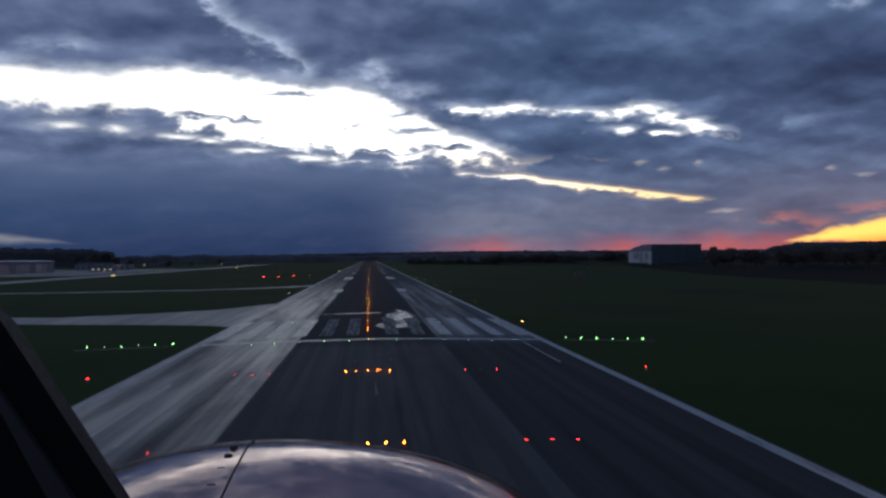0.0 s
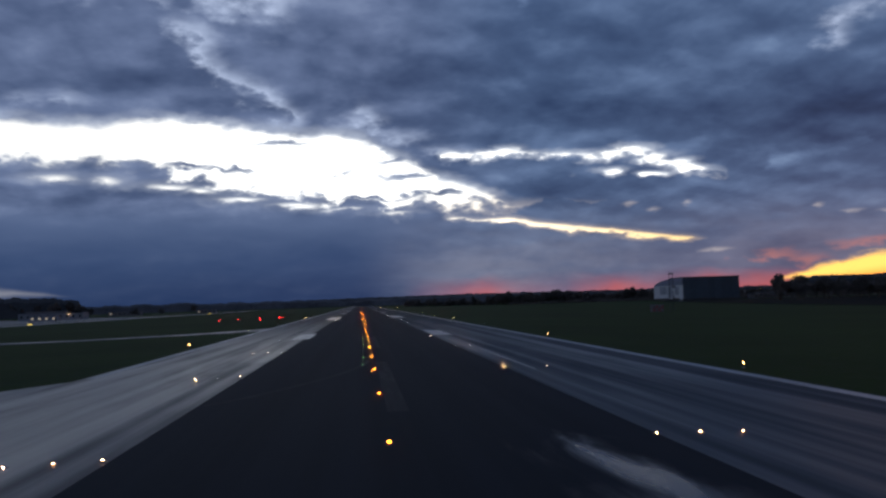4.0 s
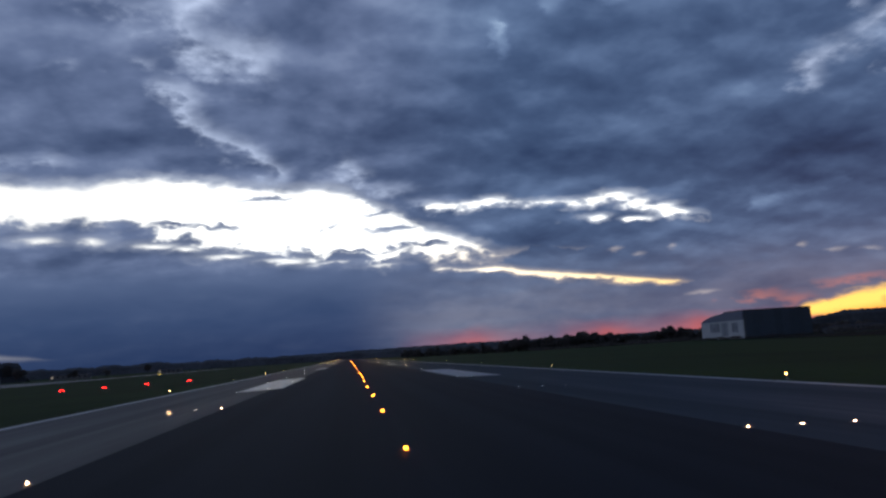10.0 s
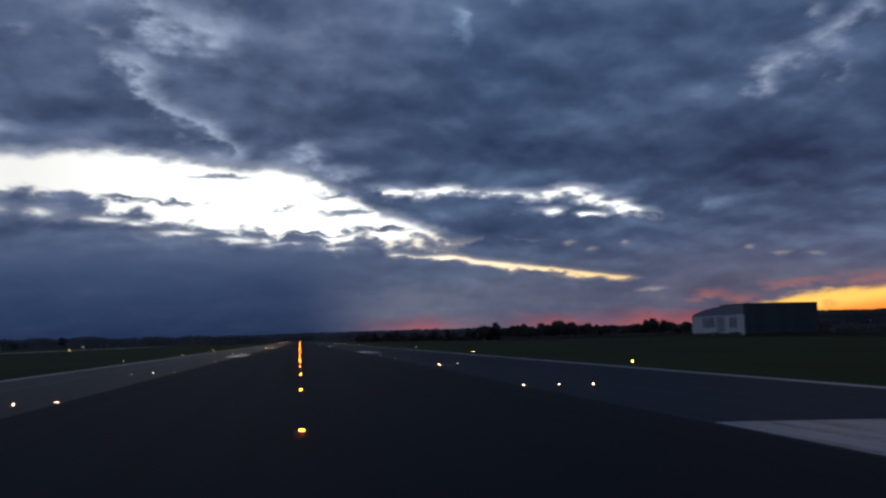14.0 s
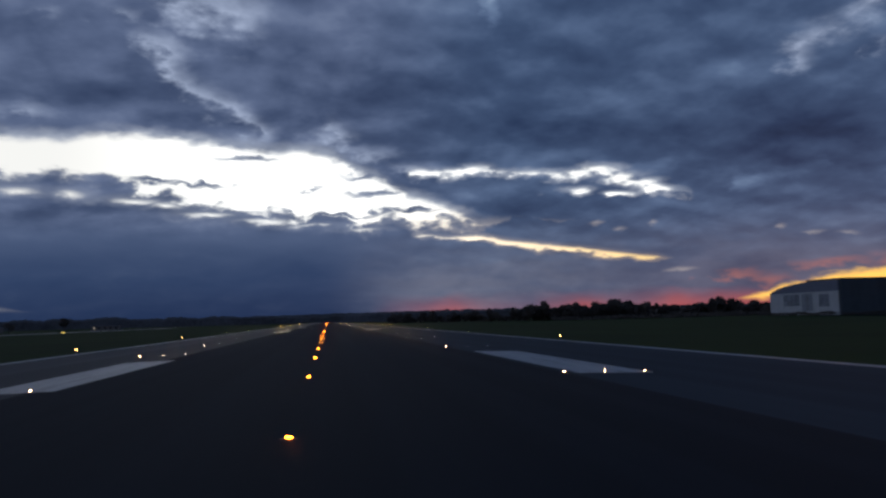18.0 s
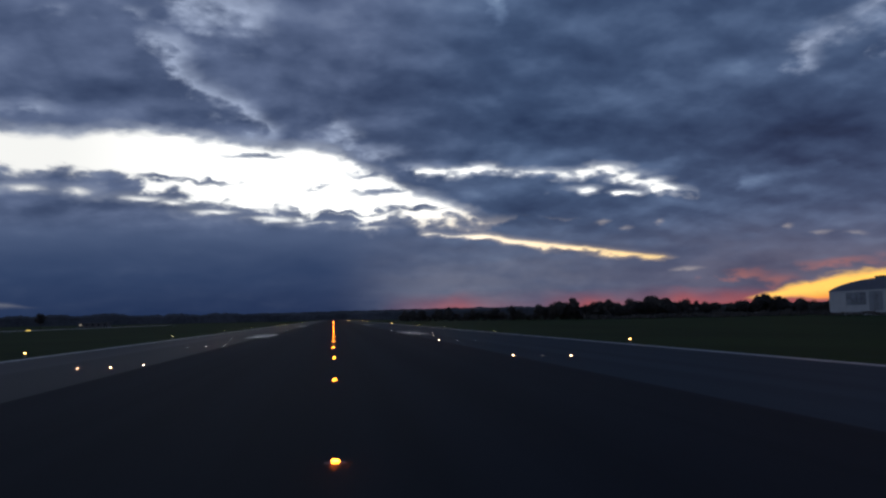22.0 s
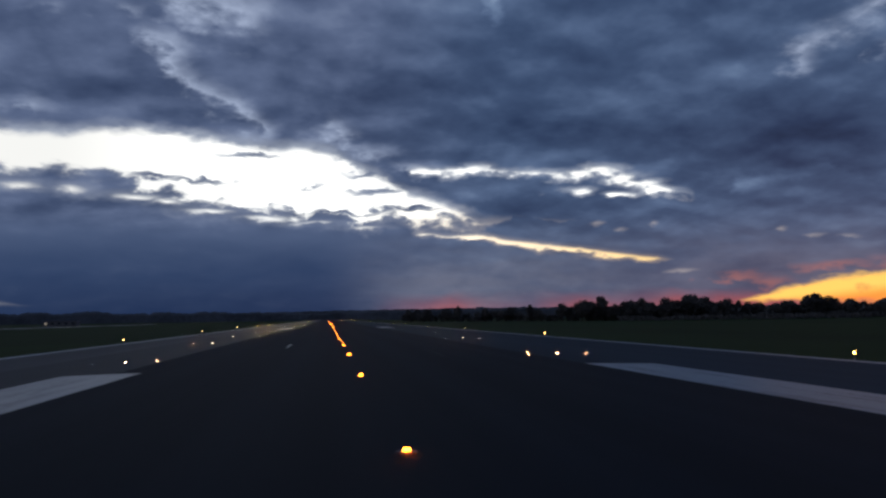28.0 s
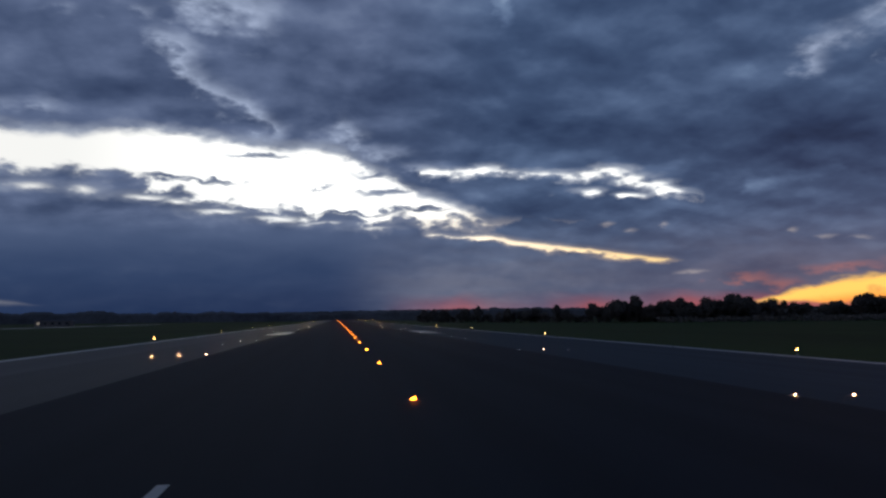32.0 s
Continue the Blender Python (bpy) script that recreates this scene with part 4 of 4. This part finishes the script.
def hedge(name, x0, y0, x1, y1, high, seed, label):
    """A low uneven row of bushes made of many small leaf clumps."""
    rnd = random.Random(seed)
    verts, faces = [], []
    length = math.hypot(x1 - x0, y1 - y0)
    for k in range(int(length * 9)):
        f = rnd.random()
        x, y = x0 + (x1 - x0) * f + rnd.gauss(0, 1.3), y0 + (y1 - y0) * f + rnd.gauss(0, 1.3)
        top = high * (0.65 + 0.5 * noise.noise((f * length * 0.05, seed, 0)))
        c = Vector((x, y, terrain(x, y) + max(0.1, rnd.random() ** 0.6 * top)))
        q = Euler((rnd.uniform(0, 3), rnd.uniform(0, 3), rnd.uniform(0, 6))).to_matrix()
        s = rnd.uniform(0.3, 0.7) * max(1.0, high / 4)
        b = len(verts)
        verts += [c + q @ Vector(p) * s for p in ((-1, -0.6, 0), (1, -0.7, 0.15), (0.9, 0.7, 0), (-0.8, 0.8, 0.2))]
        faces.append((b, b + 1, b + 2, b + 3))
    me = bpy.data.meshes.new(name)
    me.from_pydata(verts, [], faces)
    me.materials.append(M_LEAF)
    return tagged(new(name, me), label, "hedge", kind="stuff")


hedge("hedge", 384, 1010, 386, 1125, 3.4, 1, "low dark hedge along the hangar's pale wall")
hedge("hedge", 386, 1006, 470, 1006, 2.6, 2, "low dark hedge along the hangar's dark block")
hedge("hedge", 200, 1150, 384, 1140, 5.0, 3, "dark scrub below the distant trees")
hedge("hedge", 470, 1000, 760, 880, 7.0, 4, "dark scrub below the wood")
hedge("hedge", 330, 1200, 760, 1330, 6.0, 5, "dark scrub below the distant trees")
hedge("hedge", 70, 1386, 190, 1256, 8.5, 6, "dark thicket between the distant trees")
hedge("hedge", 190, 1240, 330, 1228, 15.0, 7, "dark thicket between the distant trees")
hedge("hedge", 312, 1244, 480, 1292, 15.0, 8, "dark thicket between the distant trees")
hedge("hedge", 470, 1284, 800, 1424, 15.0, 9, "dark thicket between the distant trees")


def glide_mast():
    """Two slim posts joined at the top, with aerial boxes on one of them."""
    ob = new("aerial_mast")
    ob.location = (125, 362, terrain(125, 362))
    for x, tall in ((-0.75, 16.2), (0.75, 16.0)):
        bm = bmesh.new()
        lathe(bm, [(0.15, -0.3), (0.14, 8.0), (0.11, tall)], 8, Matrix.Translation((x, 0, 0)))
        part("post", bm, M_RING, ob)
    for z in (8.2, 12.6, 15.8):
        bm = bmesh.new()
        box(bm, -0.85, 0.85, -0.05, 0.05, z - 0.06, z + 0.06)
        part("cross_bar", bm, M_RING, ob)
    for x0, x1, z in ((0.1, 1.9, 10.2), (0.3, 1.5, 6.0), (-0.9, 1.0, 15.6)):
        bm = bmesh.new()
        box(bm, x0, x1, -0.5, -0.12, z - 0.24, z + 0.24)
        bmesh.ops.bevel(bm, geom=bm.edges[:], offset=0.06, segments=1, affect="EDGES")
        part("aerial", bm, M_BRICK, ob)
    return tagged(ob, "slim dark twin-post radio mast with aerial boxes in the grass", "mast")


def checkered_hut(x, y):
    """An equipment hut painted in red and white squares."""
    ob = new("equipment_hut")
    ob.location = (x, y, terrain(x, y))
    bm = bmesh.new()
    box(bm, -2.4, 2.4, -1.5, 1.5, -0.4, 2.7)
    part("wall", bm, M_BRICK, ob)
    bm = bmesh.new()
    box(bm, -2.6, 2.6, -1.7, 1.7, 2.7, 2.9)
    part("roof", bm, M_ROOF, ob)
    for k in range(4):
        for h in range(2):
            if (k + h) % 2 == 0:
                bm = bmesh.new()
                box(bm, -2.4 + 1.2 * k, -1.2 + 1.2 * k, -1.53, -1.49, 0.1 + 1.3 * h, 1.4 + 1.3 * h)
                part("red_panel", bm, M_RED, ob)
    return tagged(ob, "small greyish hut with dull red squares beside the radio mast", "hut")


glide_mast()


def hut(x, y, w, d, h, label, name="hut", lit=0):
    ob = new(name)
    ob.location = (x, y, terrain(x, y))
    bm = bmesh.new()
    box(bm, -w / 2, w / 2, -d / 2, d / 2, -0.4, h)
    part("wall", bm, M_GREY_CLAD if "grey" in label else M_BRICK, ob)
    bm = bmesh.new()
    v = box(bm, -w / 2 - 0.4, w / 2 + 0.4, -d / 2 - 0.4, d / 2 + 0.4, h, h + 0.35)
    part("roof", bm, M_ROOF, ob)
    n = max(1, int(w / 6))
    for k in range(n):
        a = -w / 2 + w * (k + 0.5) / n
        bm = bmesh.new()
        box(bm, a - 1.1, a + 1.1, -d / 2 - 0.06, -d / 2 + 0.02, h * 0.35, h * 0.72)
        part("window", bm, G_ROOM if lit and k % lit == 0 else M_GLASS, ob)
    bm = bmesh.new()
    box(bm, w / 2 - 1.9, w / 2 - 0.9, -d / 2 - 0.07, -d / 2 + 0.02, 0, 2.05)
    part("door", bm, M_BLACK, ob)
    return tagged(ob, label, "building")


checkered_hut(124.5, 378)
hut(-318, 935, 64, 18, 6.5, "long low airport building with a grey front", "airport_building")
hut(-352, 1010, 40, 16, 9.0, "low airport building behind the apron", "airport_building", 4)
hut(-352, 1325, 46, 14, 6.0, "distant low building with one lit window", "airport_building", 7)
hut(-250, 1420, 30, 12, 5.0, "distant low building with one lit window", "airport_building", 5)
hut(-281, 808, 24, 9, 4.2, "low grey airport building with a lit row of windows", "airport_building", 1)
hut(474, 1006, 9, 6, 4.5, "small pale grey shed beside the hangar", "works_shed")
hut(520, 1040, 60, 16, 7.0, "low dark building beside the hangar", "works_building")
hut(640, 1075, 50, 16, 8.0, "low dark building beside the hangar", "works_building")


def apron_hangar():
    """A long grey hangar with its doors towards the runway."""
    ob = new("apron_hangar")
    ob.location = (-345, 725, terrain(-345, 725))
    bm = bmesh.new()
    box(bm, -22, 15, -80, 80, -0.4, 11.0)
    part("wall", bm, M_GREY_CLAD, ob)
    bm = bmesh.new()
    rows = [[bm.verts.new((-3.5 + 19.3 * math.sin(a), y, 11.0 + 1.6 * math.cos(a))) for a in [radians(-90 + 15 * k) for k in range(13)]] for y in (-80.5, 80.5)]
    for k in range(12):
        bm.faces.new((rows[0][k], rows[0][k + 1], rows[1][k + 1], rows[1][k]))
    bm.faces.new(rows[0][::-1])
    bm.faces.new(rows[1])
    bm.faces.new((rows[0][0], rows[1][0], rows[1][12], rows[0][12]))
    bmesh.ops.recalc_face_normals(bm, faces=bm.faces[:])
    part("roof", bm, M_ROOF, ob, "shallow arched grey roof")
    for k in range(10):
        bm = bmesh.new()
        box(bm, 15.0, 15.2 + 0.1 * (k % 2), -76 + 15.2 * k, -61.4 + 15.2 * k, 0.0, 8.6)
        part("sliding_door", bm, M_PANE if k % 3 else M_GREY_CLAD, ob)
    return tagged(ob, "long grey hangar with sliding doors along the apron", "hangar")


apron_hangar()


def taxi_sign(x, y, label):
    """A low lit sign box on two stems beside the taxiway."""
    ob = new("taxiway_sign")
    ob.location = off(x, y)
    bm = bmesh.new()
    box(bm, -1.3, 1.3, -0.12, 0.12, 0.35, 1.05)
    bmesh.ops.bevel(bm, geom=bm.edges[:], offset=0.03, segments=1, affect="EDGES")
    part("housing", bm, M_BLACK, ob)
    bm = bmesh.new()
    box(bm, -1.2, 1.2, -0.14, -0.125, 0.43, 0.97)
    part("panel", bm, G_SIGN, ob, "lit yellow panel")
    for sx in (-0.9, 0.9):
        bm = bmesh.new()
        lathe(bm, [(0.04, -0.2), (0.04, 0.36)], 8, Matrix.Translation((sx, 0, 0)))
        part("leg", bm, M_STEEL, ob)
    return tagged(ob, label, "sign", "taxiway signs")


taxi_sign(-188, 529, "small lit yellow sign beside the taxiway")
taxi_sign(-172, 1002, "small lit yellow sign beside the taxiway")


def lamp_post(x, y, tall, glass, label, name="lamp_post", size=1.0):
    ob = new(name)
    ob.location = (x, y, terrain(x, y))
    bm = bmesh.new()
    lathe(bm, [(0.11, -0.3), (0.09, 0.6), (0.06, tall)], 8)
    part("pole", bm, M_STEEL, ob)
    bm = bmesh.new()
    lathe(bm, [(0.10 * size, tall), (0.26 * size, tall + 0.10 * size), (0.30 * size, tall + 0.32 * size), (0.12 * size, tall + 0.5 * size)], 10)
    part("lamp", bm, glass, ob, smooth=True)
    return tagged(ob, label, "lamp post")


for x, y, h in ((482, 1004, 10.5), (512, 1010, 10.5), (560, 1020, 10.5)):
    tagged(lamp_post(x, y, h, G_EDGE, "lit lamp post beside the hangar", size=0.6), group="yard lamps")
for x, y in ((-345, 1322), (-361, 1322), (-300, 925), (-238, 1415)):
    tagged(lamp_post(x, y, 5.0, G_WARM, "small lit lamp beside the airport buildings", size=0.5), group="apron lamps")


# ---------------------------------------------------------------- aircraft nose
def aircraft_nose():
    """The engine cowling and the windscreen post of the landing light aircraft, in the air just before the threshold."""
    ob = new("aircraft_nose")
    ob.matrix_basis = pose(0.10, -104.46, 10.36, 0.55, -0.5, -5.16)
    # sections along the nose: distance ahead of the seat, height of its top, half width
    secs = [(0.55, -0.380, 0.60), (0.9, -0.374, 0.60), (1.2, -0.369, 0.59), (1.4, -0.366, 0.575), (1.55, -0.369, 0.56), (1.68, -0.381, 0.535), (1.80, -0.412, 0.50), (1.90, -0.455, 0.44), (1.96, -0.53, 0.36)]
    mid, tip = -0.275, radians(3.0)

    def seam(y, w):
        """Where the hinged panel meets the top cowling."""
        return math.asin(max(-0.9, (-0.070 - 0.116 * (y - 1.3)) / w))

    def skin(side, n, a0=None, a1=None, lift=0.0):
        bm = bmesh.new()
        rows = []
        for y, z, w in secs:
            row = []
            s = seam(y, w)
            lo, hi = (s - a0 / w, s + a1 / w) if a0 is not None else (radians(-115), s - 0.0012) if side < 0 else (s + 0.0012, radians(115))
            for k in range(n + 1):
                a = lo + (hi - lo) * k / n
                lx, lz = w * math.sin(a), -0.46 * w * (1 - abs(math.cos(a)) ** 0.9) if math.cos(a) > 0 else -0.46 * w - 0.3 * abs(math.cos(a))
                row.append(bm.verts.new((mid + lx * math.cos(tip) + lz * math.sin(tip), y, z + lift - lx * math.sin(tip) + lz * math.cos(tip))))
            rows.append(row)
        for p, q in zip(rows, rows[1:]):
            for k in range(n):
                bm.faces.new((p[k], p[k + 1], q[k + 1], q[k]))
        bmesh.ops.recalc_face_normals(bm, faces=bm.faces[:])
        geo = bmesh.ops.extrude_face_region(bm, geom=bm.faces[:])
        for v in geo["geom"]:
            if isinstance(v, bmesh.types.BMVert):
                v.co.z -= 0.012
        bm.normal_update()
        for e in bm.edges:
            if len(e.link_faces) == 2 and e.calc_face_angle(0.0) > 0.7:
                e.smooth = False
        return bm

    part("cowling_panel", skin(-1, 22), M_COWL, ob, "glossy maroon hinged cowling panel", True)
    part("cowling_top", skin(1, 30), M_COWL, ob, "glossy maroon top cowling", True)
    part("seam", skin(0, 2, 0.0016, 0.0016, 0.0012), M_RUBBER, ob, "thin dark seam between the panels")
    for y in (1.31, 1.41, 1.50, 1.57):
        bm = bmesh.new()
        x = -0.070 - 0.116 * (y - 1.3) - 0.026
        lathe(bm, [(0.006, -0.010), (0.005, -0.0035), (0.003, -0.003)], 10, Matrix.Translation((mid + x, y, -0.367 - x * math.sin(tip))) @ Matrix.Diagonal((1.5, 1, 1, 1)))
        part("fastener", bm, M_TRIM, ob)
    # the post between windscreen and side window, with its rubber edge
    bm = bmesh.new()
    edge = [(-0.46, 0.02), (-0.374, -0.054), (-0.325, -0.132), (-0.276, -0.210), (-0.235, -0.275), (-0.46, -0.275)]
    front = [bm.verts.new((x, 0.70, z)) for x, z in edge]
    rear = [bm.verts.new((x - 0.05, 0.82, z - 0.01)) for x, z in edge]
    bm.faces.new(front)
    bm.faces.new(rear[::-1])
    for k in range(len(edge)):
        j = (k + 1) % len(edge)
        bm.faces.new((front[k], rear[k], rear[j], front[j]))
    bmesh.ops.recalc_face_normals(bm, faces=bm.faces[:])
    part("windscreen_post", bm, M_RUBBER, ob, "black windscreen post")
    bm = bmesh.new()
    strip = [(-0.40, -0.075), (-0.385, -0.095), (-0.315, -0.200), (-0.27, -0.274), (-0.285, -0.274), (-0.335, -0.200)]
    front = [bm.verts.new((x, 0.692, z)) for x, z in strip]
    rear = [bm.verts.new((x, 0.699, z)) for x, z in strip]
    bm.faces.new(front)
    bm.faces.new(rear[::-1])
    for k in range(len(strip)):
        j = (k + 1) % len(strip)
        bm.faces.new((front[k], rear[k], rear[j], front[j]))
    bmesh.ops.recalc_face_normals(bm, faces=bm.faces[:])
    part("post_trim", bm, M_TRIM, ob, "dull grey trim strip")
    return tagged(ob, "glossy maroon nose of a light aircraft landing over the runway", "aircraft")


aircraft_nose()
